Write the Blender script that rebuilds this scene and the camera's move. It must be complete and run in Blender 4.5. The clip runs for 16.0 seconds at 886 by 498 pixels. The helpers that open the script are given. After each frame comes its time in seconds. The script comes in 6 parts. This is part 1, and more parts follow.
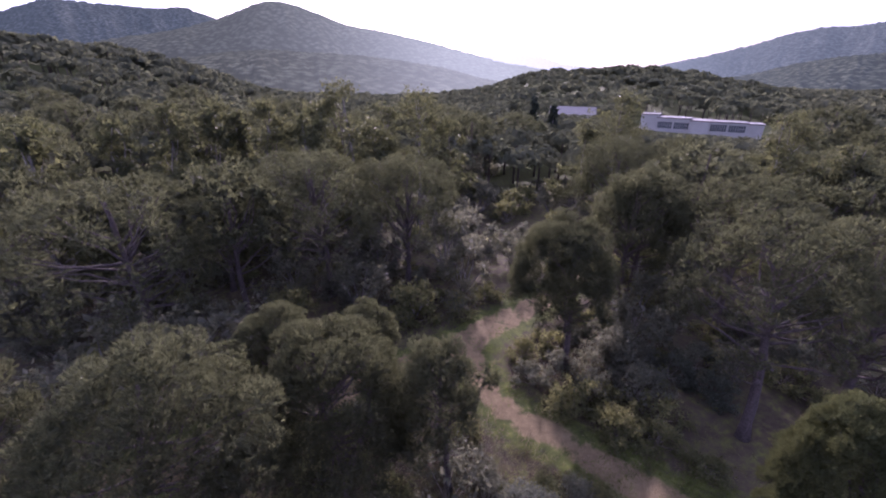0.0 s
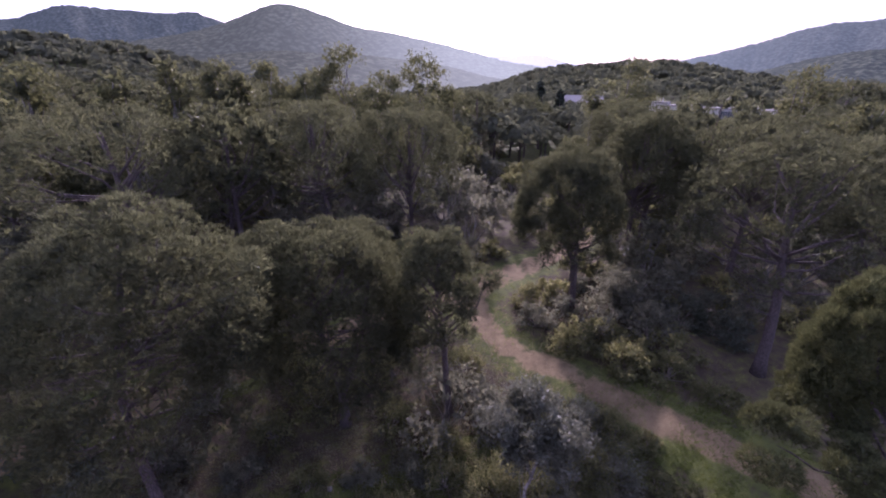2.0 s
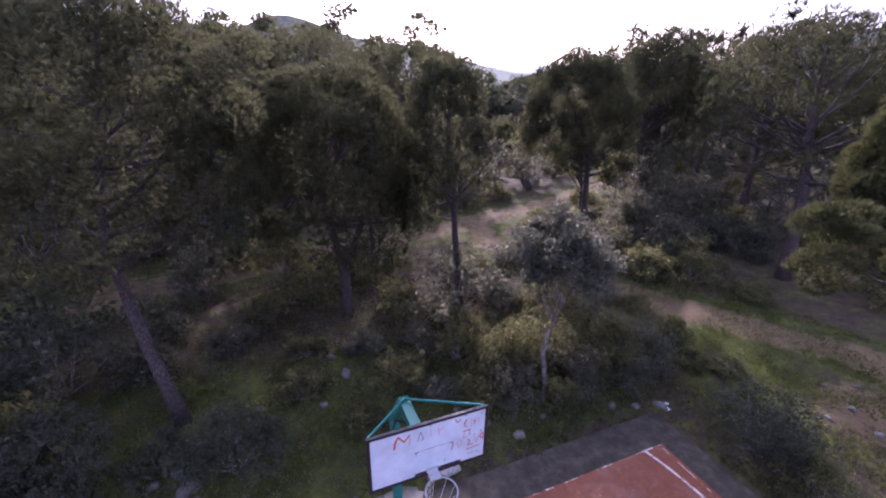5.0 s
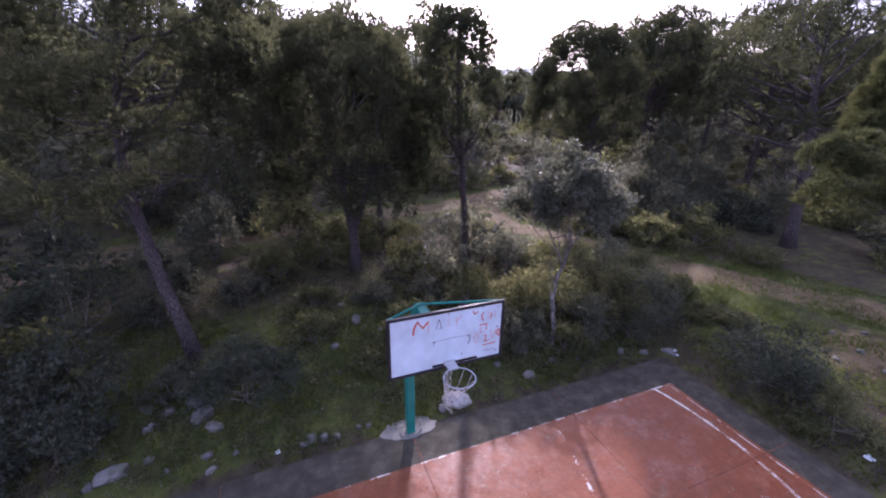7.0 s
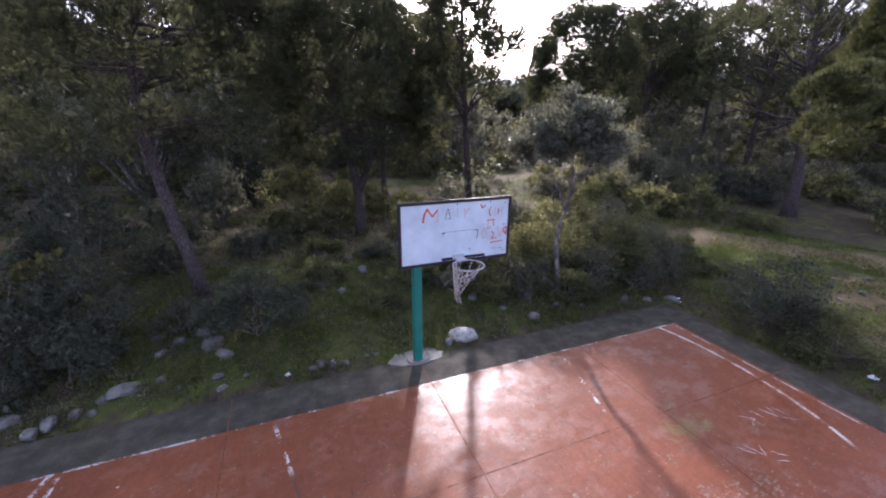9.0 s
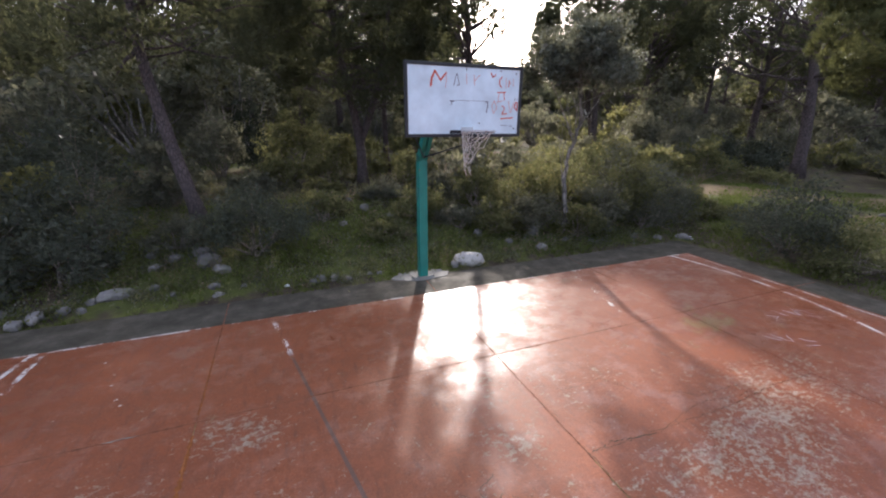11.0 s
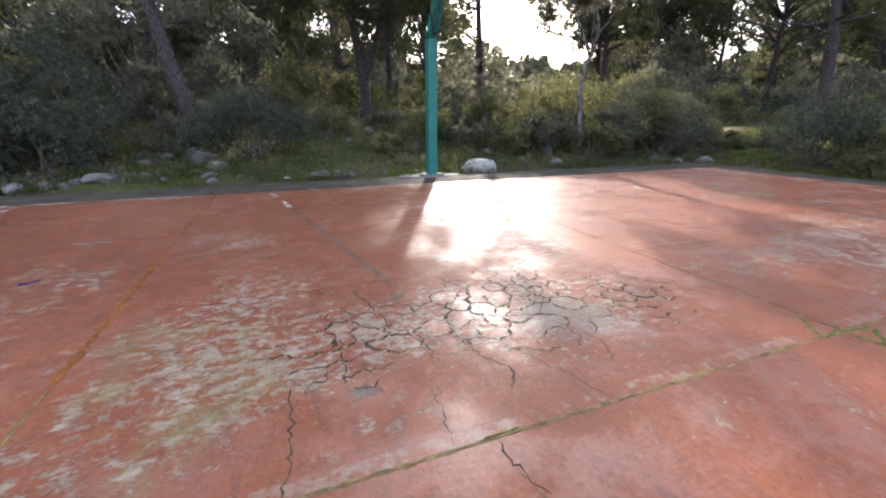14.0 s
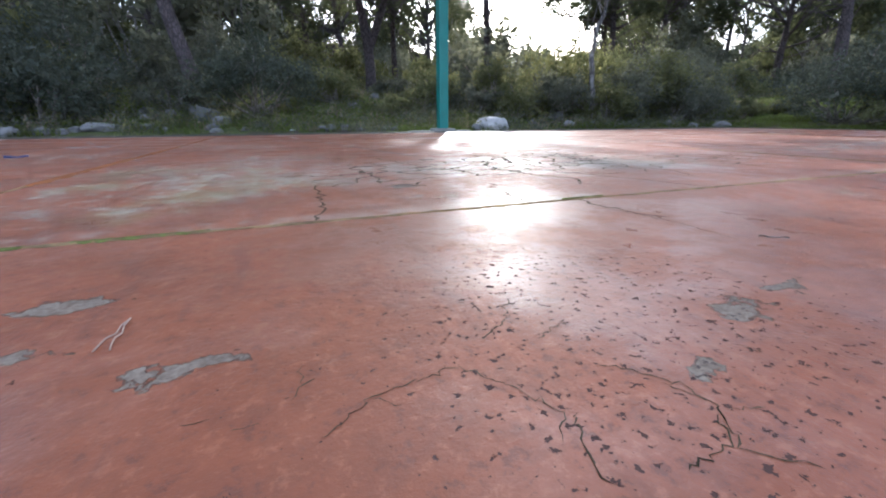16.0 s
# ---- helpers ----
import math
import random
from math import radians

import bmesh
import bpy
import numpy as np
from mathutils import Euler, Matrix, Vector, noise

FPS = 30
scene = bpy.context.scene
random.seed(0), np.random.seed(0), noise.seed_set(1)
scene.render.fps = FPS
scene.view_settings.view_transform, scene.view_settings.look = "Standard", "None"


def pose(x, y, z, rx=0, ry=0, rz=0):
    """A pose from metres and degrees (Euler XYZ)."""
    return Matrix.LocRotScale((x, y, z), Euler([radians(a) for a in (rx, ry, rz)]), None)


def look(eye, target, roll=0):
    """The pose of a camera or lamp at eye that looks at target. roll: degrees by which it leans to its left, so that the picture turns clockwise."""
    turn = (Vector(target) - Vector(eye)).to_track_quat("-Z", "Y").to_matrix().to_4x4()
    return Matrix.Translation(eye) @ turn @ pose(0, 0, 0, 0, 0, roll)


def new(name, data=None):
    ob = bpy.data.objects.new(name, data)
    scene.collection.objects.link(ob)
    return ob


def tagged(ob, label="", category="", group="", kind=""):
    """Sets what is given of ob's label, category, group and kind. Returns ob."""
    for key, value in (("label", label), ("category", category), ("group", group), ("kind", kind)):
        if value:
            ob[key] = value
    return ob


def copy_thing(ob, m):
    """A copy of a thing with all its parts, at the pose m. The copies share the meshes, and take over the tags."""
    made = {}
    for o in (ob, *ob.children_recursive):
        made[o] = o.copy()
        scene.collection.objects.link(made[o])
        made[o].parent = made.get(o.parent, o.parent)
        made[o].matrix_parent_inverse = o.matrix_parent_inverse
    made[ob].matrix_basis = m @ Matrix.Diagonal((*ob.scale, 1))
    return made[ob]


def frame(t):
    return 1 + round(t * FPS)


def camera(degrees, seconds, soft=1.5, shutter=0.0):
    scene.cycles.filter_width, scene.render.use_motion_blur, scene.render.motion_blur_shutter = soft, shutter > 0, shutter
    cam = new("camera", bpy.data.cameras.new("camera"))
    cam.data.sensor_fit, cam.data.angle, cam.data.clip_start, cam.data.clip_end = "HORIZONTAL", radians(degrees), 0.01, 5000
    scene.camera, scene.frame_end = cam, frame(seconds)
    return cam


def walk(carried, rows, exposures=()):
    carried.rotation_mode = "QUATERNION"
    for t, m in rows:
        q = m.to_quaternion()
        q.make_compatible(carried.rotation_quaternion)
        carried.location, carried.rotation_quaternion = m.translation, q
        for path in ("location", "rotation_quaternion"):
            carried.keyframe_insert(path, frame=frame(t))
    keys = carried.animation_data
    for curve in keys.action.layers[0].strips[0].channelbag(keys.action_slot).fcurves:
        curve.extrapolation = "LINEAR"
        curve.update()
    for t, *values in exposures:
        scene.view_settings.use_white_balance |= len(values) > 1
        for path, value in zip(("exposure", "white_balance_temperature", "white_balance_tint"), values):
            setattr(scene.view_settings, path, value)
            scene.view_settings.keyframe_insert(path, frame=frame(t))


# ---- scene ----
from mathutils.geometry import delaunay_2d_cdt
cam = camera(96.5, 16.0, soft=2.0)
PATH = [
    (0, (0.899, 2.087, 16.223), (1.619, 3.797, 15.474), 1.5),
    (0.5, (1.008, 1.818, 15.478), (1.713, 3.531, 14.724), 1.3),
    (1, (1.004, 1.637, 14.608), (1.706, 3.354, 13.859), 1.15),
    (1.5, (1.008, 1.457, 13.749), (1.702, 3.177, 13.0), 1.0),
    (2, (0.971, 1.27, 12.845), (1.658, 2.995, 12.102), 0.9),
    (2.5, (0.926, 1.157, 11.978), (1.616, 2.883, 11.239), 0.85),
    (3, (0.824, 1.058, 11.054), (1.517, 2.785, 10.321), 0.8),
    (3.5, (0.649, 0.907, 10.088), (1.346, 2.636, 9.365), 0.75),
    (4, (0.573, 0.812, 9.224), (1.267, 2.545, 8.506), 0.7),
    (4.5, (0.499, 0.672, 8.446), (1.197, 2.407, 7.74), 0.7),
    (5, (0.359, 0.581, 7.925), (1.06, 2.32, 7.227), 0.7),
    (7.5, (-0.196, -0.1, 6.117), (0.503, 1.649, 5.444), 0.7),
    (8, (-0.309, -0.275, 5.729), (0.391, 1.479, 5.071), 0.5),
    (10.5, (-0.597, -0.795, 3.524), (0.101, 0.975, 2.909), 0.3),
    (11, (-0.657, -0.809, 3.001), (0.046, 0.963, 2.394), 0.3),
    (11.5, (-0.651, -0.835, 2.551), (0.049, 0.938, 1.948), 0.3),
    (12, (-0.638, -0.866, 2.185), (0.057, 0.907, 1.575), 0.2),
    (12.5, (-0.659, -0.884, 1.865), (0.033, 0.887, 1.246), 0.2),
    (13, (-0.731, -0.869, 1.552), (-0.039, 0.902, 0.932), 0.1),
    (13.5, (-0.763, -0.845, 1.246), (-0.069, 0.926, 0.63), 0.3),
    (14, (-0.82, -0.836, 1.023), (-0.13, 0.936, 0.402), 0.2),
    (14.5, (-0.894, -0.81, 0.795), (-0.207, 0.963, 0.172), -0.1),
    (15, (-0.962, -0.824, 0.552), (-0.277, 0.95, -0.069), -0.1),
    (15.5, (-0.979, -0.79, 0.333), (-0.294, 0.984, -0.288), -0.2),
    (16, (-0.98, -0.763, 0.208), (-0.3, 1.012, -0.416), -0.2),
]
EXPOSURES = [(0.0, 0.72, 5200, 49), (2.5, 0.67, 5200, 49), (5.0, 0.75, 5200, 48), (8.0, 0.8, 5150, 33), (11.0, 0.87, 5750, 18), (13.0, 1.2, 5750, 15), (14.5, 1.3, 5550, 14), (16.0, 1.25, 5100, 10)]
walk(cam, [(t, look(eye, target, roll)) for t, eye, target, roll in PATH], EXPOSURES)


# ---- world, sun ----
SUN_AZ, SUN_EL = 23.4, 26.0          # degrees clockwise from +Y, degrees up
world = bpy.data.worlds.new("sky")
scene.world = world
world.use_nodes = True
wn, wl = world.node_tree.nodes, world.node_tree.links
wn.clear()
w_out = wn.new("ShaderNodeOutputWorld")
w_bg = wn.new("ShaderNodeBackground")
w_bg.inputs["Strength"].default_value = 0.15
sky = wn.new("ShaderNodeTexSky")
sky.sky_type = "NISHITA"
sky.sun_disc = False
sky.sun_elevation, sky.sun_rotation = radians(SUN_EL), radians(SUN_AZ)
sky.air_density, sky.dust_density, sky.ozone_density = 1.0, 8.0, 2.5
w_co = wn.new("ShaderNodeTexCoord")
w_map = wn.new("ShaderNodeMapping")
w_map.inputs["Scale"].default_value = (1.0, 1.0, 3.5)
w_noise = wn.new("ShaderNodeTexNoise")
w_noise.inputs["Scale"].default_value = 2.2
w_noise.inputs["Detail"].default_value = 7.0
w_ramp = wn.new("ShaderNodeValToRGB")
w_ramp.color_ramp.elements[0].position, w_ramp.color_ramp.elements[1].position = 0.42, 0.66
w_mix = wn.new("ShaderNodeMix")
w_mix.data_type = "RGBA"
w_mix.inputs["B"].default_value = (13.0, 13.2, 13.8, 1)
w_half = wn.new("ShaderNodeMath")
w_half.operation = "MULTIPLY"
w_half.inputs[1].default_value = 0.55
wl.new(w_co.outputs["Generated"], w_map.inputs["Vector"])
wl.new(w_map.outputs["Vector"], w_noise.inputs["Vector"])
wl.new(w_noise.outputs["Fac"], w_ramp.inputs["Fac"])
wl.new(w_ramp.outputs["Color"], w_half.inputs[0])
wl.new(w_half.outputs["Value"], w_mix.inputs["Factor"])
wl.new(sky.outputs["Color"], w_mix.inputs["A"])
wl.new(w_mix.outputs["Result"], w_bg.inputs["Color"])
wl.new(w_bg.outputs["Background"], w_out.inputs["Surface"])

sun_data = bpy.data.lights.new("sun", "SUN")
sun_data.energy, sun_data.angle, sun_data.color = 3.9, radians(1.2), (1.0, 0.88, 0.7)
sun = new("sun", sun_data)
SUN_DIR = Vector((math.sin(radians(SUN_AZ)) * math.cos(radians(SUN_EL)), math.cos(radians(SUN_AZ)) * math.cos(radians(SUN_EL)), math.sin(radians(SUN_EL))))
sun.matrix_world = look(SUN_DIR * 60, (0, 0, 0))

# ---- materials ----
def material(name):
    m = bpy.data.materials.new(name)
    m.use_nodes = True
    nt = m.node_tree
    return m, nt.nodes, nt.links, nt.nodes["Principled BSDF"], nt.nodes["Material Output"]


def noise_node(n, l, scale, detail=4.0, rough=0.55, vector=None, dims="3D"):
    t = n.new("ShaderNodeTexNoise")
    t.inputs["Scale"].default_value, t.inputs["Detail"].default_value, t.inputs["Roughness"].default_value = scale, detail, rough
    if vector is not None:
        l.new(vector, t.inputs["Vector"])
    return t.outputs["Fac"]


def ramp(n, l, fac, stops):
    r = n.new("ShaderNodeValToRGB")
    e = r.color_ramp.elements
    while len(e) < len(stops):
        e.new(0.5)
    for el, (p, c) in zip(e, stops):
        el.position = p
        el.color = (*c, 1) if len(c) == 3 else c
    l.new(fac, r.inputs["Fac"])
    return r.outputs["Color"]


def mixc(n, l, fac, a, b):
    m = n.new("ShaderNodeMix")
    m.data_type = "RGBA"
    for sock, v in ((m.inputs["Factor"], fac), (m.inputs["A"], a), (m.inputs["B"], b)):
        if isinstance(v, (int, float)):
            sock.default_value = v
        elif isinstance(v, tuple):
            sock.default_value = (*v, 1)
        else:
            l.new(v, sock)
    return m.outputs["Result"]


def mathn(n, l, op, a, b=0.0, clamp=False):
    m = n.new("ShaderNodeMath")
    m.operation, m.use_clamp = op, clamp
    for i, v in enumerate((a, b)):
        if isinstance(v, (int, float)):
            m.inputs[i].default_value = v
        else:
            l.new(v, m.inputs[i])
    return m.outputs["Value"]


def step(n, l, v, lo, hi):
    m = n.new("ShaderNodeMapRange")
    m.interpolation_type = "SMOOTHSTEP"
    m.inputs["From Min"].default_value, m.inputs["From Max"].default_value = lo, hi
    l.new(v, m.inputs["Value"])
    return m.outputs["Result"]


def bump(n, l, height, strength, dist, bsdf):
    b = n.new("ShaderNodeBump")
    b.inputs["Strength"].default_value, b.inputs["Distance"].default_value = strength, dist
    l.new(height, b.inputs["Height"])
    l.new(b.outputs["Normal"], bsdf.inputs["Normal"])
    return b


def place(n):
    return n.new("ShaderNodeNewGeometry").outputs["Position"]


def foliage(name, dark, mid, light, glow=0.35, rough=0.6, scale=1.3, spec=0.12, leafy=0.3):
    """Leaves that let some light through, mottled from clump to clump and tree to tree."""
    m, n, l, b, out = material(name)
    dark, mid, light = [(c[0], c[1] * 0.94, c[2] * 1.05) for c in (dark, mid, light)]
    pos = place(n)
    f = noise_node(n, l, scale, 3.0, 0.6, pos)
    island = n.new("ShaderNodeNewGeometry").outputs["Random Per Island"]
    rnd = n.new("ShaderNodeObjectInfo").outputs["Random"]
    f2 = mathn(n, l, "ADD", mathn(n, l, "MULTIPLY", f, 1.0 - leafy), mathn(n, l, "MULTIPLY", island, leafy))
    f3 = mathn(n, l, "ADD", f2, mathn(n, l, "MULTIPLY", mathn(n, l, "SUBTRACT", rnd, 0.5), 0.12))
    col = ramp(n, l, f3, [(0.3, dark), (0.52, mid), (0.75, light)])
    l.new(col, b.inputs["Base Color"])
    b.inputs["Roughness"].default_value = rough
    b.inputs["Specular IOR Level"].default_value = spec
    tr = n.new("ShaderNodeBsdfTranslucent")
    l.new(mixc(n, l, 0.45, col, (light[0] * 1.5, light[1] * 1.5, light[2] * 1.05)), tr.inputs["Color"])
    mx = n.new("ShaderNodeMixShader")
    mx.inputs["Fac"].default_value = glow
    l.new(b.outputs["BSDF"], mx.inputs[1])
    l.new(tr.outputs["BSDF"], mx.inputs[2])
    l.new(mx.outputs["Shader"], out.inputs["Surface"])
    return m


PINE = foliage("pine_needles", (0.028, 0.033, 0.02), (0.056, 0.064, 0.036), (0.13, 0.14, 0.068), glow=0.55, scale=3.2, leafy=0.12)
YOUNG_PINE = foliage("young_pine_needles", (0.036, 0.045, 0.019), (0.068, 0.082, 0.033), (0.14, 0.15, 0.056), glow=0.35)
# paler than PINE: the haze over distant woods is put into the colour
PINE_FAR = foliage("hazed_pine_needles", (0.058, 0.068, 0.042), (0.088, 0.098, 0.058), (0.12, 0.13, 0.078), glow=0.45, rough=1.0, scale=0.25, spec=0.0)
OAK = foliage("holm_oak_leaves", (0.05, 0.056, 0.038), (0.103, 0.11, 0.074), (0.194, 0.198, 0.131), glow=0.55, rough=0.5, spec=0.22)
SILVER_OAK = foliage("silvery_oak_leaves", (0.036, 0.043, 0.028), (0.078, 0.088, 0.06), (0.19, 0.2, 0.14), glow=0.45, rough=0.45, spec=0.3)
EUCA = foliage("eucalyptus_leaves", (0.035, 0.044, 0.022), (0.064, 0.076, 0.036), (0.125, 0.13, 0.055), glow=0.55, rough=0.5)
LENTISK = foliage("lentisk_leaves", (0.045, 0.053, 0.025), (0.109, 0.121, 0.055), (0.237, 0.237, 0.1), glow=0.55, rough=0.5, spec=0.12)
GREYBUSH = foliage("grey_shrub_leaves", (0.046, 0.053, 0.036), (0.099, 0.107, 0.075), (0.194, 0.2, 0.14), glow=0.55, rough=0.55, spec=0.1)
# own colour of the dark shrubs; on shrubs in shade it is painted shade
DARKBUSH = foliage("dark_and_shaded_leaves", (0.035, 0.045, 0.026), (0.062, 0.076, 0.046), (0.12, 0.13, 0.085), glow=0.35, rough=0.45, spec=0.25)
JUNIPER = foliage("juniper_leaves", (0.02, 0.03, 0.02), (0.04, 0.052, 0.033), (0.07, 0.082, 0.045), glow=0.2)
GRASS = foliage("grass_blades", (0.048, 0.066, 0.015), (0.1, 0.126, 0.026), (0.17, 0.215, 0.055), glow=0.5)
DRYGRASS = foliage("dry_stalks", (0.12, 0.095, 0.06), (0.2, 0.165, 0.105), (0.32, 0.27, 0.18), glow=0.4)


def bark_material(name, a, b_, ridge):
    m, n, l, b, out = material(name)
    pos = place(n)
    mp = n.new("ShaderNodeMapping")
    mp.inputs["Scale"].default_value = (1.0, 1.0, 0.3)
    l.new(pos, mp.inputs["Vector"])
    v = n.new("ShaderNodeTexVoronoi")
    v.feature = "DISTANCE_TO_EDGE"
    v.inputs["Scale"].default_value = ridge
    l.new(mp.outputs["Vector"], v.inputs["Vector"])
    f = noise_node(n, l, 6.0, 6.0, 0.65, mp.outputs["Vector"])
    col = mixc(n, l, step(n, l, v.outputs["Distance"], 0.02, 0.2), (a[0] * 0.6, a[1] * 0.6, a[2] * 0.6), ramp(n, l, f, [(0.3, a), (0.7, b_)]))
    l.new(col, b.inputs["Base Color"])
    b.inputs["Roughness"].default_value = 0.9
    bump(n, l, mathn(n, l, "ADD", mathn(n, l, "MULTIPLY", step(n, l, v.outputs["Distance"], 0.0, 0.25), 0.7), mathn(n, l, "MULTIPLY", f, 0.5)), 0.9, 0.03, b)
    return m


BARK = bark_material("pine_bark", (0.075, 0.055, 0.05), (0.135, 0.1, 0.092), 18.0)
BARK_GREY = bark_material("grey_bark", (0.17, 0.15, 0.13), (0.34, 0.31, 0.28), 9.0)
TWIGWOOD = bark_material("dead_twig_wood", (0.22, 0.18, 0.14), (0.36, 0.31, 0.26), 20.0)


def stone_material(name, a, b_):
    m, n, l, b, out = material(name)
    pos = place(n)
    f = noise_node(n, l, 7.0, 8.0, 0.65, pos)
    g = noise_node(n, l, 38.0, 4.0, 0.6, pos)
    col = ramp(n, l, f, [(0.3, a), (0.68, b_)])
    col = mixc(n, l, step(n, l, noise_node(n, l, 3.1, 5.0, 0.6, pos), 0.52, 0.68), col, (0.12, 0.13, 0.08))
    l.new(col, b.inputs["Base Color"])
    b.inputs["Roughness"].default_value = 0.85
    bump(n, l, mathn(n, l, "ADD", f, mathn(n, l, "MULTIPLY", g, 0.3)), 0.7, 0.03, b)
    return m


STONE = stone_material("granite_stone", (0.075, 0.07, 0.064), (0.18, 0.165, 0.15))
PALE_STONE = stone_material("pale_boulder_stone", (0.12, 0.11, 0.1), (0.26, 0.24, 0.22))


def plain(name, colour, rough=0.5, metal=0.0, spec=0.5, vary=0.12, scale=9.0, relief=0.0):
    m, n, l, b, out = material(name)
    pos = place(n)
    f = noise_node(n, l, scale, 6.0, 0.65, pos)
    lo = tuple(c * (1 - vary) for c in colour)
    hi = tuple(min(1, c * (1 + vary)) for c in colour)
    l.new(ramp(n, l, f, [(0.3, lo), (0.7, hi)]), b.inputs["Base Color"])
    b.inputs["Roughness"].default_value, b.inputs["Metallic"].default_value = rough, metal
    b.inputs["Specular IOR Level"].default_value = spec
    if relief:
        bump(n, l, f, 0.5, relief, b)
    return m


def worn_paint(name, colour, under, amount, rough=0.45):
    m, n, l, b, out = material(name)
    pos = place(n)
    f = noise_node(n, l, 11.0, 8.0, 0.7, pos)
    g = noise_node(n, l, 2.3, 4.0, 0.6, pos)
    w = step(n, l, mathn(n, l, "ADD", mathn(n, l, "MULTIPLY", f, 0.7), mathn(n, l, "MULTIPLY", g, 0.3)), 0.62 - amount, 0.68 - amount)
    base = ramp(n, l, g, [(0.3, tuple(c * 0.82 for c in colour)), (0.7, tuple(min(1, c * 1.12) for c in colour))])
    l.new(mixc(n, l, w, base, under), b.inputs["Base Color"])
    b.inputs["Roughness"].default_value = rough
    bump(n, l, w, 0.3, 0.003, b)
    return m


GREEN_PAINT = worn_paint("green_painted_steel", (0.02, 0.2, 0.16), (0.2, 0.11, 0.06), 0.02, 0.35)
WHITE_BOARD = worn_paint("white_board_paint", (0.7, 0.81, 0.88), (0.5, 0.55, 0.58), -0.02, 0.4)
BLACK_PAINT = worn_paint("black_frame_paint", (0.018, 0.018, 0.022), (0.3, 0.3, 0.32), 0.0, 0.5)
RED_PAINT = plain("faded_red_paint", (0.62, 0.1, 0.05), 0.6)
PALE_RED = plain("washed_red_paint", (0.66, 0.4, 0.38), 0.6)
DARK_MARK = plain("dark_mark", (0.16, 0.16, 0.2), 0.6)
RIM_PAINT = worn_paint("rusty_white_rim", (0.5, 0.5, 0.5), (0.16, 0.09, 0.06), 0.06, 0.5)
NET_CORD = plain("frayed_net_cord", (0.62, 0.56, 0.5), 0.9)
STEEL = plain("galvanised_steel", (0.5, 0.5, 0.5), 0.4, 0.9)
CONCRETE = plain("bare_concrete", (0.2, 0.187, 0.16), 0.85, vary=0.25, scale=3.0, relief=0.01)
LITTER = plain("white_litter", (0.75, 0.76, 0.78), 0.5)


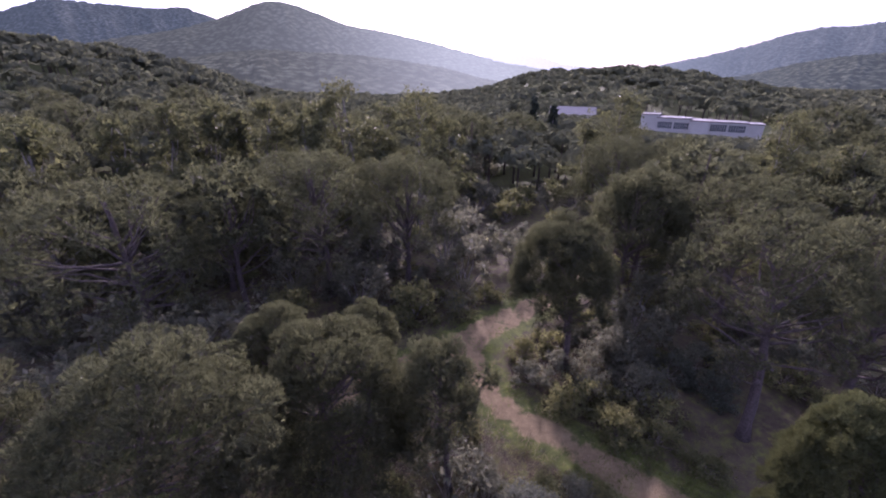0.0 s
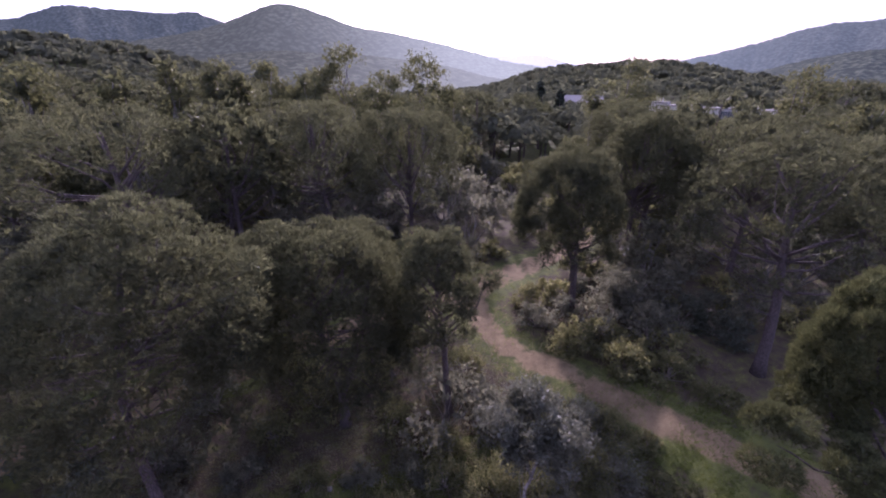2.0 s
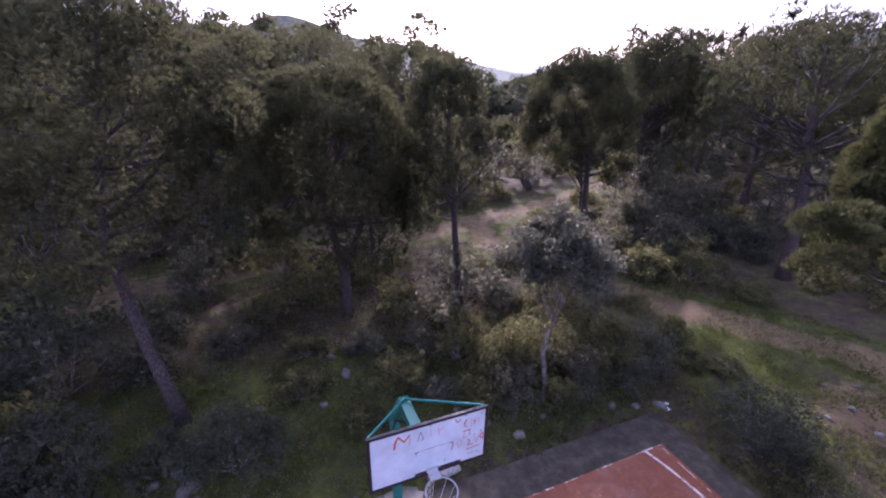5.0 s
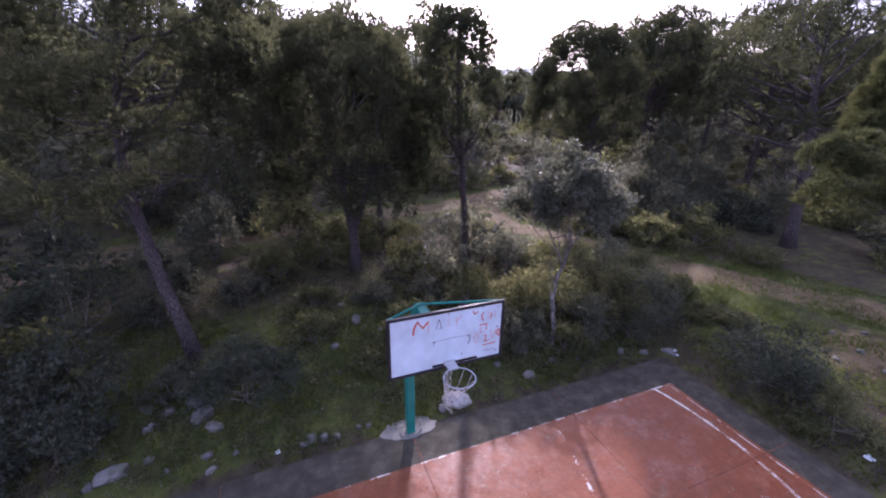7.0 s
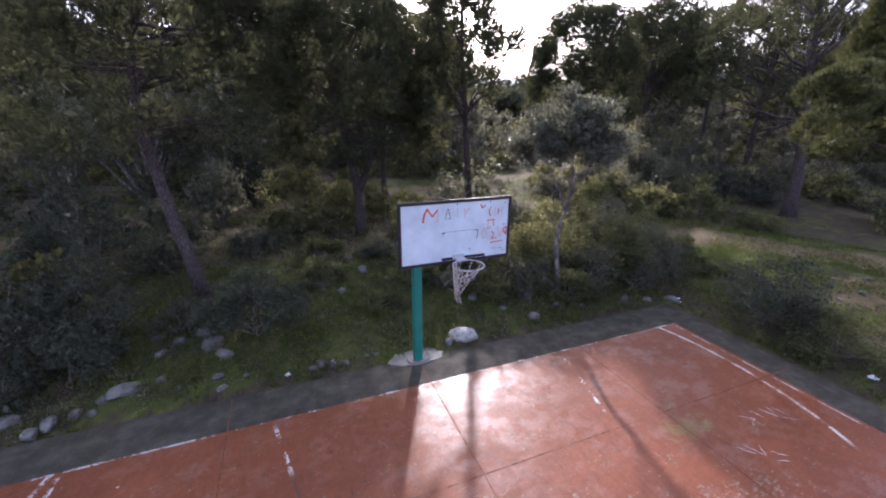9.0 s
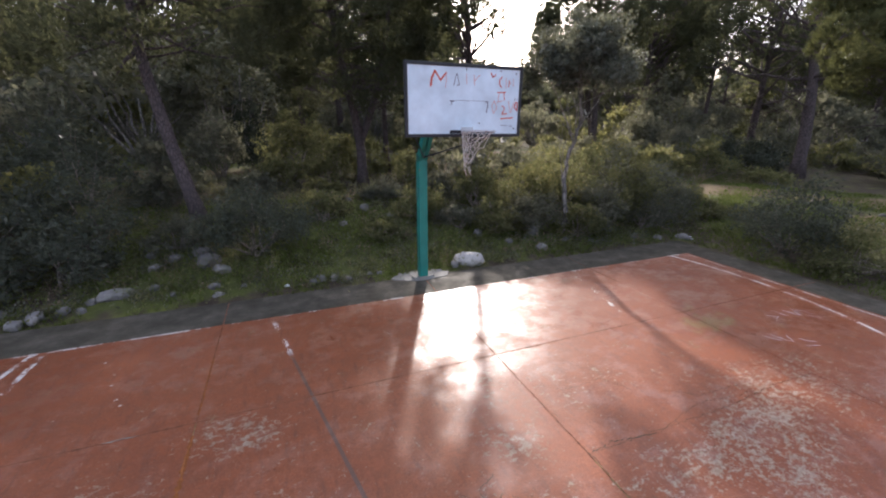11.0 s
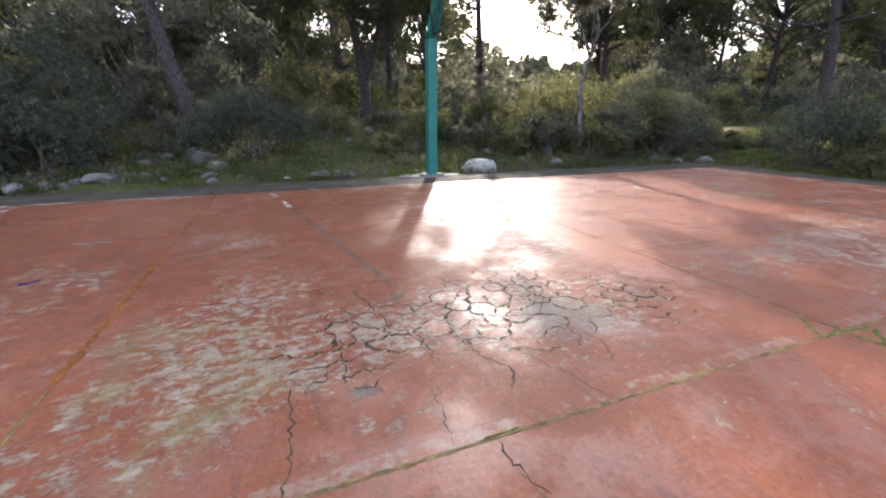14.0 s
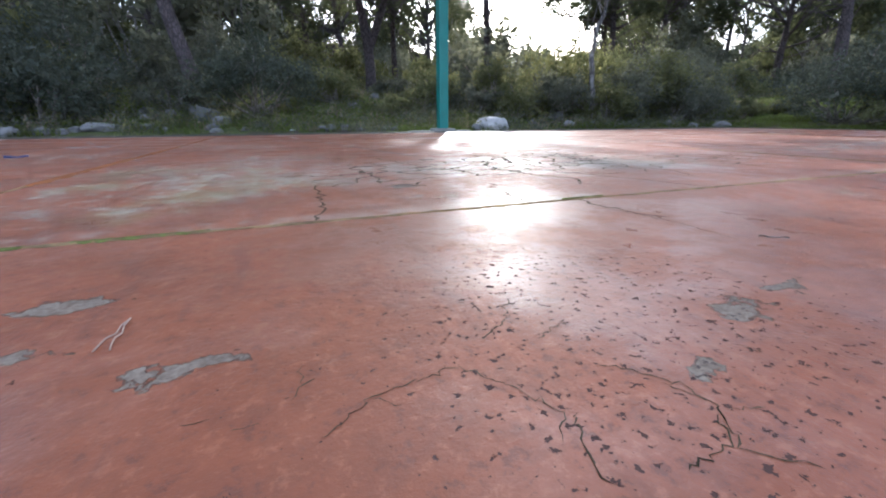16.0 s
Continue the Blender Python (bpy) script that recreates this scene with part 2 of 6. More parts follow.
# the court: red paint over concrete, worn, cracked and damp
def court_material():
    m, n, l, b, out = material("worn_red_court_paint")
    pos = place(n)
    sep = n.new("ShaderNodeSeparateXYZ")
    l.new(pos, sep.inputs["Vector"])
    X, Y = sep.outputs["X"], sep.outputs["Y"]
    big = noise_node(n, l, 0.55, 4.0, 0.6, pos)
    mid = noise_node(n, l, 2.6, 8.0, 0.68, pos)
    fine = noise_node(n, l, 22.0, 6.0, 0.7, pos)
    grit = noise_node(n, l, 160.0, 3.0, 0.6, pos)

    def blob(cx, cy, rx, ry, soft=0.6):
        dx = mathn(n, l, "DIVIDE", mathn(n, l, "SUBTRACT", X, cx), rx)
        dy = mathn(n, l, "DIVIDE", mathn(n, l, "SUBTRACT", Y, cy), ry)
        d = mathn(n, l, "SQRT", mathn(n, l, "ADD", mathn(n, l, "MULTIPLY", dx, dx), mathn(n, l, "MULTIPLY", dy, dy)))
        return mathn(n, l, "SUBTRACT", 1.0, step(n, l, d, 1.0 - soft, 1.0 + soft))

    def addc(a, c):
        return mathn(n, l, "ADD", a, c)

    def mul(a, c):
        return mathn(n, l, "MULTIPLY", a, c)

    def band(v, c, half):
        return mathn(n, l, "SUBTRACT", 1.0, step(n, l, mathn(n, l, "ABSOLUTE", mathn(n, l, "SUBTRACT", v, c)), half, half + 0.012))

    stain = noise_node(n, l, 6.5, 7.0, 0.72, pos)
    red = ramp(n, l, addc(mul(big, 0.45), mul(stain, 0.55)), [(0.32, (0.143, 0.043, 0.017)), (0.46, (0.197, 0.058, 0.021)), (0.56, (0.234, 0.072, 0.028)), (0.68, (0.275, 0.097, 0.043))])
    red = mixc(n, l, mul(step(n, l, fine, 0.48, 0.7), 0.45), red, (0.12, 0.036, 0.014))
    red = mixc(n, l, mul(step(n, l, mid, 0.52, 0.68), 0.3), red, (0.18, 0.078, 0.04))
    fleck = noise_node(n, l, 48.0, 5.0, 0.75, pos)
    red = mixc(n, l, mul(step(n, l, fleck, 0.53, 0.64), 0.32), red, (0.35, 0.14, 0.065))
    red = mixc(n, l, mul(step(n, l, mathn(n, l, "SUBTRACT", 1.0, fleck), 0.55, 0.64), 0.5), red, (0.09, 0.032, 0.02))
    drag = n.new("ShaderNodeMapping")
    drag.inputs["Rotation"].default_value = (0, 0, 0.35)
    drag.inputs["Scale"].default_value = (9.0, 1.6, 1.0)
    l.new(pos, drag.inputs["Vector"])
    smear = noise_node(n, l, 1.6, 7.0, 0.7, drag.outputs["Vector"])
    red = mixc(n, l, mul(step(n, l, smear, 0.52, 0.68), 0.4), red, (0.085, 0.034, 0.022))
    bare = ramp(n, l, addc(mul(fine, 0.6), mul(stain, 0.4)), [(0.32, (0.17, 0.128, 0.09)), (0.5, (0.31, 0.245, 0.175)), (0.66, (0.44, 0.37, 0.285))])
    # where the paint has gone
    where = mul(blob(0.35, 0.95, 0.95, 0.5, 0.5), 0.12)
    for cx, cy, rx, ry, much in ((-1.35, 2.95, 0.5, 0.3, 0.1), (-1.0, 1.85, 0.45, 0.3, 0.07), (-2.4, 2.15, 0.45, 0.5, 0.09), (-1.2, 1.3, 0.4, 0.45, 0.12), (-1.35, 0.6, 0.5, 0.4, 0.11), (-2.6, 1.1, 0.7, 0.4, 0.1),
                                 (1.45, 2.65, 0.45, 0.35, 0.08), (1.2, 1.9, 0.35, 0.3, 0.09), (2.5, 1.0, 0.7, 0.35, 0.08), (3.6, 0.95, 0.7, 0.4, 0.1), (3.1, 0.35, 0.6, 0.25, 0.09), (4.7, 1.4, 1.0, 0.6, 0.09),
                                 (2.5, 2.3, 0.6, 0.3, 0.04), (-0.65, 0.9, 0.3, 0.3, 0.08), (-0.6, 0.25, 0.25, 0.15, 0.08), (-1.0, -0.8, 1.4, 0.9, -0.14)):
        where = addc(where, mul(blob(cx, cy, rx, ry), much))
    drawn = n.new("ShaderNodeMapping")
    drawn.inputs["Scale"].default_value = (0.72, 1.0, 1.0)
    drawn.inputs["Rotation"].default_value = (0, 0, -0.25)
    l.new(pos, drawn.inputs["Vector"])
    flake = noise_node(n, l, 17.0, 10.0, 0.74, drawn.outputs["Vector"])
    wear_f = addc(addc(mul(mid, 0.28), mul(flake, 0.72)), mul(where, 0.8))
    wear = step(n, l, addc(wear_f, mul(mathn(n, l, "SUBTRACT", fleck, 0.5), 0.2)), 0.57, 0.64)
    lip = mul(band(addc(Y, mul(mid, 0.06)), 0.168, 0.03), step(n, l, addc(mul(mid, 0.5), mul(fine, 0.5)), 0.48, 0.56))
    wear = mathn(n, l, "MAXIMUM", wear, mul(lip, 0.5))
    col = mixc(n, l, mul(wear, 0.82), red, bare)
    gravel = mul(blob(0.52, 0.76, 0.26, 0.22, 0.4), step(n, l, addc(mul(mid, 0.4), mul(fine, 0.6)), 0.36, 0.5))
    col = mixc(n, l, mul(gravel, 0.7), col, ramp(n, l, grit, [(0.35, (0.09, 0.075, 0.055)), (0.65, (0.24, 0.205, 0.15))]))
    # apron outside the lines is bare, greenish grey
    edge = mul(mathn(n, l, "SUBTRACT", fine, 0.5), 0.05)
    apron = mathn(n, l, "MAXIMUM", step(n, l, addc(Y, edge), 5.52, 5.56), step(n, l, addc(X, edge), 8.27, 8.31))
    apr_col = ramp(n, l, mid, [(0.3, (0.047, 0.042, 0.03)), (0.5, (0.073, 0.065, 0.049)), (0.7, (0.118, 0.104, 0.082))])
    col = mixc(n, l, apron, col, apr_col)

    # white lines, mostly rubbed off
    def keep(lo, hi):
        return step(n, l, addc(mul(mid, 0.6), mul(fine, 0.4)), lo, hi)

    end_line = mul(band(Y, 5.53, 0.012), mul(step(n, l, X, -4.4, -4.3), mathn(n, l, "SUBTRACT", 1.0, step(n, l, X, 8.25, 8.3))))
    lane_l = mathn(n, l, "ADD", X, mul(mathn(n, l, "SUBTRACT", Y, 5.54), 0.207))
    lane_l = mul(band(lane_l, -1.1, 0.028), mul(step(n, l, Y, 4.2, 4.5), mathn(n, l, "SUBTRACT", 1.0, step(n, l, Y, 5.5, 5.54))))
    lane_r = mathn(n, l, "SUBTRACT", X, mul(mathn(n, l, "SUBTRACT", Y, 5.54), 0.24))
    lane_r = mul(band(lane_r, 4.78, 0.025), mul(step(n, l, Y, 3.6, 3.8), mathn(n, l, "SUBTRACT", 1.0, step(n, l, Y, 5.5, 5.54))))
    ddx, ddy = mathn(n, l, "SUBTRACT", X, 1.83), mathn(n, l, "SUBTRACT", Y, 3.96)
    rad = mathn(n, l, "SQRT", addc(mul(ddx, ddx), mul(ddy, ddy)))
    arc = mul(mul(band(rad, 6.1, 0.028), step(n, l, Y, 1.5, 1.9)), mathn(n, l, "SUBTRACT", 1.0, step(n, l, Y, 5.5, 5.54)))
    side_line = mul(band(X, 8.2, 0.008), mathn(n, l, "SUBTRACT", 1.0, step(n, l, Y, 5.4, 5.45)))
    tick = mul(band(X, -3.95, 0.028), mul(step(n, l, Y, 4.5, 4.6), mathn(n, l, "SUBTRACT", 1.0, step(n, l, Y, 5.4, 5.45))))
    line = mul(mathn(n, l, "MAXIMUM", mul(end_line, keep(0.5, 0.57)), mathn(n, l, "MAXIMUM", mul(lane_l, keep(0.49, 0.52)), mathn(n, l, "MAXIMUM", mul(lane_r, keep(0.53, 0.58)), mathn(n, l, "MAXIMUM", mul(mathn(n, l, "MAXIMUM", arc, side_line), keep(0.46, 0.53)), mul(tick, keep(0.48, 0.52)))))), 0.85)
    col = mixc(n, l, line, col, (0.72, 0.68, 0.62))
    # the lane line's dark remains
    rem = mathn(n, l, "ADD", X, mul(mathn(n, l, "SUBTRACT", Y, 5.54), 0.207))
    rem = mul(band(rem, -1.1, 0.014), mul(step(n, l, Y, 1.3, 1.7), mathn(n, l, "SUBTRACT", 1.0, step(n, l, Y, 4.1, 4.3))))
    col = mixc(n, l, mul(rem, 0.75), col, (0.085, 0.06, 0.05))
    # pits near the middle line
    pit_f = noise_node(n, l, 95.0, 4.0, 0.6, pos)
    pit_zone = step(n, l, addc(blob(-0.66, -0.47, 0.3, 0.3, 0.7), mul(mathn(n, l, "SUBTRACT", mid, 0.5), 0.9)), 0.2, 0.9)
    pits = step(n, l, addc(pit_f, mul(pit_zone, 0.085)), 0.69, 0.705)
    spall = 0.0
    wv = n.new("ShaderNodeTexNoise")
    wv.inputs["Scale"].default_value, wv.inputs["Detail"].default_value, wv.inputs["Roughness"].default_value = 22.0, 6.0, 0.65
    l.new(pos, wv.inputs["Vector"])
    ws = n.new("ShaderNodeSeparateXYZ")
    l.new(wv.outputs["Color"], ws.inputs["Vector"])
    X0, Y0 = X, Y
    X, Y = addc(X0, mul(mathn(n, l, "SUBTRACT", ws.outputs["X"], 0.5), 0.2)), addc(Y0, mul(mathn(n, l, "SUBTRACT", ws.outputs["Y"], 0.5), 0.1))
    for cx, cy, rx, ry in ((-1.245, -0.212, 0.05, 0.018), (-1.245, -0.34, 0.032, 0.013), (-1.085, -0.405, 0.04, 0.012), (-0.655, -0.57, 0.014, 0.01), (-0.52, -0.5, 0.032, 0.018), (-0.63, 0.5, 0.05, 0.04), (-0.29, 1.31, 0.05, 0.04), (-0.4, -0.48, 0.02, 0.014), (-0.36, -0.6, 0.02, 0.014)):
        spall = mathn(n, l, "MAXIMUM", spall, blob(cx, cy, rx, ry, 0.12))
    X, Y = X0, Y0
    col = mixc(n, l, mul(spall, 0.9), col, ramp(n, l, addc(mul(grit, 0.5), mul(fine, 0.5)), [(0.36, (0.1, 0.082, 0.06)), (0.6, (0.25, 0.21, 0.16))]))
    col = mixc(n, l, mul(pits, 0.85), col, (0.06, 0.045, 0.04))
    algae = mul(step(n, l, addc(mid, mul(addc(blob(5.4, 2.9, 0.6, 0.5), blob(-1.3, 0.9, 0.4, 0.7)), 0.2)), 0.62, 0.8), 0.4)
    col = mixc(n, l, algae, col, (0.2, 0.19, 0.06))
    l.new(col, b.inputs["Base Color"])
    # damp in places; holes and cracks have no film of paint to shine
    hole = mathn(n, l, "MAXIMUM", pits, spall)
    closed = mathn(n, l, "SUBTRACT", 1.0, hole)
    wet = noise_node(n, l, 1.5, 7.0, 0.66, pos)
    damp = step(n, l, addc(wet, addc(mul(blob(2.2, 4.5, 1.3, 1.0), 0.1), mul(blob(-0.55, -0.15, 0.5, 0.35), 0.14))), 0.44, 0.62)
    patchy = step(n, l, noise_node(n, l, 3.6, 7.0, 0.66, drawn.outputs["Vector"]), 0.42, 0.54)
    rough = mathn(n, l, "SUBTRACT", addc(0.52, mul(mathn(n, l, "SUBTRACT", stain, 0.5), 0.8)), mul(damp, 0.16))
    l.new(mul(mul(closed, mathn(n, l, "SUBTRACT", 1.0, mul(apron, 0.93))), addc(0.14, mul(mul(damp, patchy), 0.55))), b.inputs["Coat Weight"])
    b.inputs["Coat Roughness"].default_value = 0.36
    rough = addc(addc(rough, mul(wear, 0.16)), mul(hole, 0.5))
    rough = addc(rough, mul(apron, 0.35))
    l.new(mathn(n, l, "MINIMUM", mathn(n, l, "MAXIMUM", rough, 0.2), 1.0), b.inputs["Roughness"])
    l.new(mul(mul(closed, 0.2), mathn(n, l, "SUBTRACT", 1.0, mul(apron, 0.9))), b.inputs["Specular IOR Level"])
    h = addc(addc(addc(mul(fine, 0.35), mul(grit, 0.12)), mul(stain, 0.25)), mul(fleck, 0.2))
    h = mathn(n, l, "SUBTRACT", h, mul(wear, 0.22))
    h = mathn(n, l, "SUBTRACT", h, mul(hole, 0.9))
    bump(n, l, h, 0.85, 0.007, b)
    return m


COURT = court_material()
MOSS = plain("moss_in_joint", (0.19, 0.13, 0.06), 0.95, spec=0.1, vary=0.6, scale=14.0, relief=0.01)
JOINT_DIRT = plain("red_dirt_in_joint", (0.17, 0.075, 0.045), 0.95, spec=0.1, vary=0.5, scale=9.0, relief=0.01)
GREEN_MOSS = plain("green_moss", (0.115, 0.12, 0.03), 0.95, spec=0.1, vary=0.65, scale=40.0, relief=0.01)
CRACK = plain("dirt_in_crack", (0.07, 0.052, 0.032), 0.95, spec=0.05, vary=0.6, scale=30.0)


def ground_material():
    m, n, l, b, out = material("forest_floor")
    pos = place(n)
    tr = n.new("ShaderNodeAttribute")
    tr.attribute_name = "track"
    gr = n.new("ShaderNodeAttribute")
    gr.attribute_name = "grass"
    big = noise_node(n, l, 0.35, 5.0, 0.6, pos)
    mid = noise_node(n, l, 2.2, 8.0, 0.68, pos)
    fine = noise_node(n, l, 18.0, 6.0, 0.7, pos)
    soil = ramp(n, l, mid, [(0.3, (0.04, 0.03, 0.02)), (0.55, (0.08, 0.06, 0.038)), (0.75, (0.13, 0.1, 0.066))])
    green = ramp(n, l, mid, [(0.3, (0.034, 0.04, 0.011)), (0.55, (0.075, 0.084, 0.02)), (0.75, (0.145, 0.15, 0.036))])
    dirt = ramp(n, l, mathn(n, l, "ADD", mathn(n, l, "MULTIPLY", mid, 0.6), mathn(n, l, "MULTIPLY", fine, 0.4)), [(0.3, (0.085, 0.062, 0.033)), (0.5, (0.15, 0.109, 0.057)), (0.72, (0.23, 0.175, 0.096))])
    gf = step(n, l, mathn(n, l, "ADD", gr.outputs["Fac"], mathn(n, l, "SUBTRACT", mathn(n, l, "MULTIPLY", mid, 1.2), 0.6)), 0.35, 0.65)
    col = mixc(n, l, gf, soil, green)
    tf = step(n, l, mathn(n, l, "ADD", tr.outputs["Fac"], mathn(n, l, "SUBTRACT", mid, 0.5)), 0.35, 0.62)
    col = mixc(n, l, tf, col, dirt)
    l.new(col, b.inputs["Base Color"])
    b.inputs["Roughness"].default_value = 0.95
    b.inputs["Specular IOR Level"].default_value = 0.2
    bump(n, l, mathn(n, l, "ADD", mid, mathn(n, l, "MULTIPLY", fine, 0.4)), 0.8, 0.06, b)
    return m


GROUND = ground_material()


def mountain_material(name, a, b_, haze_glow, amount, sunward=0.0):
    """Far wooded slope; distance haze is put in as emission, stronger toward the sun."""
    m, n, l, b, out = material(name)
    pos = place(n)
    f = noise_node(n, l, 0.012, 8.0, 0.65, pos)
    # crowns and the dark gaps between them are drawn in the colour
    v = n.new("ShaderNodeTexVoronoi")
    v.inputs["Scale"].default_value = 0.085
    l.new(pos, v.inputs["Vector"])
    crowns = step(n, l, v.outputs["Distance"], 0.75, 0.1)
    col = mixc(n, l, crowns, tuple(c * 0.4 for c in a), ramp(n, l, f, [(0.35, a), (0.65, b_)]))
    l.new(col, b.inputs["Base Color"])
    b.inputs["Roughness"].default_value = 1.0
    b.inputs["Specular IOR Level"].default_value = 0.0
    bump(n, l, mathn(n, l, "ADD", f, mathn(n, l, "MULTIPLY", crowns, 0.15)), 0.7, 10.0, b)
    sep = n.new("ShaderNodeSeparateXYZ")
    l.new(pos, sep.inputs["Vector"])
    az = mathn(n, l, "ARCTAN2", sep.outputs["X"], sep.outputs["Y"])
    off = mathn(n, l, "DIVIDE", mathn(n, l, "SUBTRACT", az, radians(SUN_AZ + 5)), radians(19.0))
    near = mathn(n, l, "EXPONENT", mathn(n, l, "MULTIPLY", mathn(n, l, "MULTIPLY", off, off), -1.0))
    b.inputs["Emission Color"].default_value = (*haze_glow, 1)
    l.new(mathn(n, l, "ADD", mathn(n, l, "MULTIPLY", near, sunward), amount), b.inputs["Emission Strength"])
    return m


# ---- building helpers ----
def rng(seed):
    return np.random.default_rng(seed)


def mk(name, V, F, mat, smooth=True):
    me = bpy.data.meshes.new(name)
    V, F = np.asarray(V, dtype=np.float32), np.asarray(F, dtype=np.int32)
    k = F.shape[1]
    me.vertices.add(len(V))
    me.vertices.foreach_set("co", V.ravel())
    me.loops.add(F.size)
    me.loops.foreach_set("vertex_index", F.ravel())
    me.polygons.add(len(F))
    me.polygons.foreach_set("loop_start", np.arange(0, F.size, k, dtype=np.int32))
    me.polygons.foreach_set("use_smooth", np.full(len(F), smooth))
    me.update(calc_edges=True)
    me.materials.append(mat)
    return me


def part_mesh(name, me, parent, label=""):
    ob = new(name, me)
    ob.parent = parent
    if label:
        ob["label"] = label
    return ob


def part(name, bm, mat, parent, label="", smooth=False):
    me = bpy.data.meshes.new(name)
    bm.to_mesh(me)
    bm.free()
    for p in me.polygons:
        p.use_smooth = smooth
    me.materials.append(mat)
    return part_mesh(name, me, parent, label)


def thing(name, at, label, category, group="", kind="", turn=0.0):
    ob = new(name)
    ob.matrix_basis = pose(*at, 0, 0, turn)
    ob.empty_display_size = 0.2
    return tagged(ob, label, category, group, kind)


def tube(points, radii, sides=7):
    """A tapered tube along points, with end caps, in triangles."""
    P = np.asarray(points, float)
    n = len(P)
    T = np.gradient(P, axis=0)
    T /= np.linalg.norm(T, axis=1)[:, None] + 1e-9
    ref = np.array([0.0, 0.0, 1.0]) if abs(T[:, 2]).mean() < 0.8 else np.array([1.0, 0.0, 0.0])
    A = np.cross(T, ref)
    A /= np.linalg.norm(A, axis=1)[:, None] + 1e-9
    B = np.cross(T, A)
    ang = np.linspace(0, 2 * np.pi, sides, endpoint=False)
    R = np.broadcast_to(np.asarray(radii, float), (n,))
    V = (P[:, None] + R[:, None, None] * (np.cos(ang)[None, :, None] * A[:, None] + np.sin(ang)[None, :, None] * B[:, None])).reshape(-1, 3)
    F = []
    for i in range(n - 1):
        for j in range(sides):
            a, b = i * sides + j, i * sides + (j + 1) % sides
            F += [(a, b, b + sides), (a, b + sides, a + sides)]
    V = np.vstack([V, P[:1], P[-1:]])
    for j in range(sides):
        F.append((len(V) - 2, (j + 1) % sides, j))
        F.append((len(V) - 1, (n - 1) * sides + j, (n - 1) * sides + (j + 1) % sides))
    return V, np.array(F)


def joined(pieces):
    Vs, Fs, o = [], [], 0
    for V, F in pieces:
        Vs.append(V)
        Fs.append(np.asarray(F) + o)
        o += len(V)
    return np.vstack(Vs), np.vstack(Fs)


def unit(v):
    return v / (np.linalg.norm(v, axis=-1, keepdims=True) + 1e-9)


def blades(P, D, size, width, k, r, spread=0.75):
    """k thin pointed needles round each place P, fanning out about D."""
    n = len(P)
    P, D = np.repeat(P, k, 0), np.repeat(D, k, 0)
    s = np.repeat(size, k)[:, None] * r.uniform(0.7, 1.15, (n * k, 1))
    d = unit(D + r.normal(0, spread, (n * k, 3)))
    side = unit(np.cross(d, r.normal(0, 1, (n * k, 3)))) * width * 0.5
    V = np.stack([P - side, P + side, P + d * s], 1).reshape(-1, 3)
    return V, np.arange(n * k * 3).reshape(-1, 3)


def leaves(P, size, r, droop=0.0, aspect=0.45):
    """A small pointed leaf (two triangles, slightly folded) at each place."""
    n = len(P)
    d = r.normal(0, 1, (n, 3))
    d[:, 2] -= droop
    d = unit(d)
    side = unit(np.cross(d, r.normal(0, 1, (n, 3))))
    nrm = np.cross(d, side)
    s = (size * r.uniform(0.6, 1.3, (n, 1)))
    V = np.stack([P, P + d * s * 0.5 + side * s * aspect * 0.5 + nrm * s * 0.06, P + d * s, P + d * s * 0.5 - side * s * aspect * 0.5 + nrm * s * 0.06], 1).reshape(-1, 3)
    i = np.arange(n) * 4
    F = np.vstack([np.stack([i, i + 1, i + 2], 1), np.stack([i, i + 2, i + 3], 1)])
    return V, F


def sprays(C, reach, flat, k, size, r, aspect=0.7):
    """Broad dark sprays inside each leafy mass, which keep it from being see-through."""
    n = len(C)
    reach = np.repeat(np.broadcast_to(reach, (n,)), k)[:, None]
    d = unit(r.normal(0, 1, (n * k, 3))) * r.uniform(0.1, 0.8, (n * k, 1))
    P = np.repeat(C, k, 0) + d * reach * np.array([1, 1, flat])
    return leaves(P, size, r, 0.0, aspect)


def bend(a, c, r, sag=0.12, n=6):
    """A wavering line from a to c that arches a little."""
    a, c = np.asarray(a, float), np.asarray(c, float)
    t = np.linspace(0, 1, n)[:, None]
    L = np.linalg.norm(c - a)
    mid = np.sin(t * np.pi)
    off = r.normal(0, sag * L, 3) * 0.5
    off[2] = -abs(off[2])
    return a + (c - a) * t + mid * off + r.normal(0, 0.018 * L, (n, 3)) * mid


def along(path, f):
    path = np.asarray(path, float)
    x = f * (len(path) - 1)
    i = min(int(x), len(path) - 2)
    return path[i] + (path[i + 1] - path[i]) * (x - i)


def smooth_path(pts, n=14):
    """A Catmull-Rom line through the points."""
    p = np.asarray(pts, float)
    p = np.vstack([2 * p[0] - p[1], p, 2 * p[-1] - p[-2]])
    out = []
    for u in np.linspace(0, len(pts) - 1 - 1e-6, n):
        i = int(u)
        t = u - i
        a, b, c, d = p[i:i + 4]
        out.append(0.5 * (2 * b + (c - a) * t + (2 * a - 5 * b + 4 * c - d) * t * t + (3 * b - a - 3 * c + d) * t ** 3))
    return np.array(out)


# ---- the lie of the land ----
def sstep(x, a, b):
    t = np.clip((x - a) / (b - a), 0, 1)
    return t * t * (3 - 2 * t)


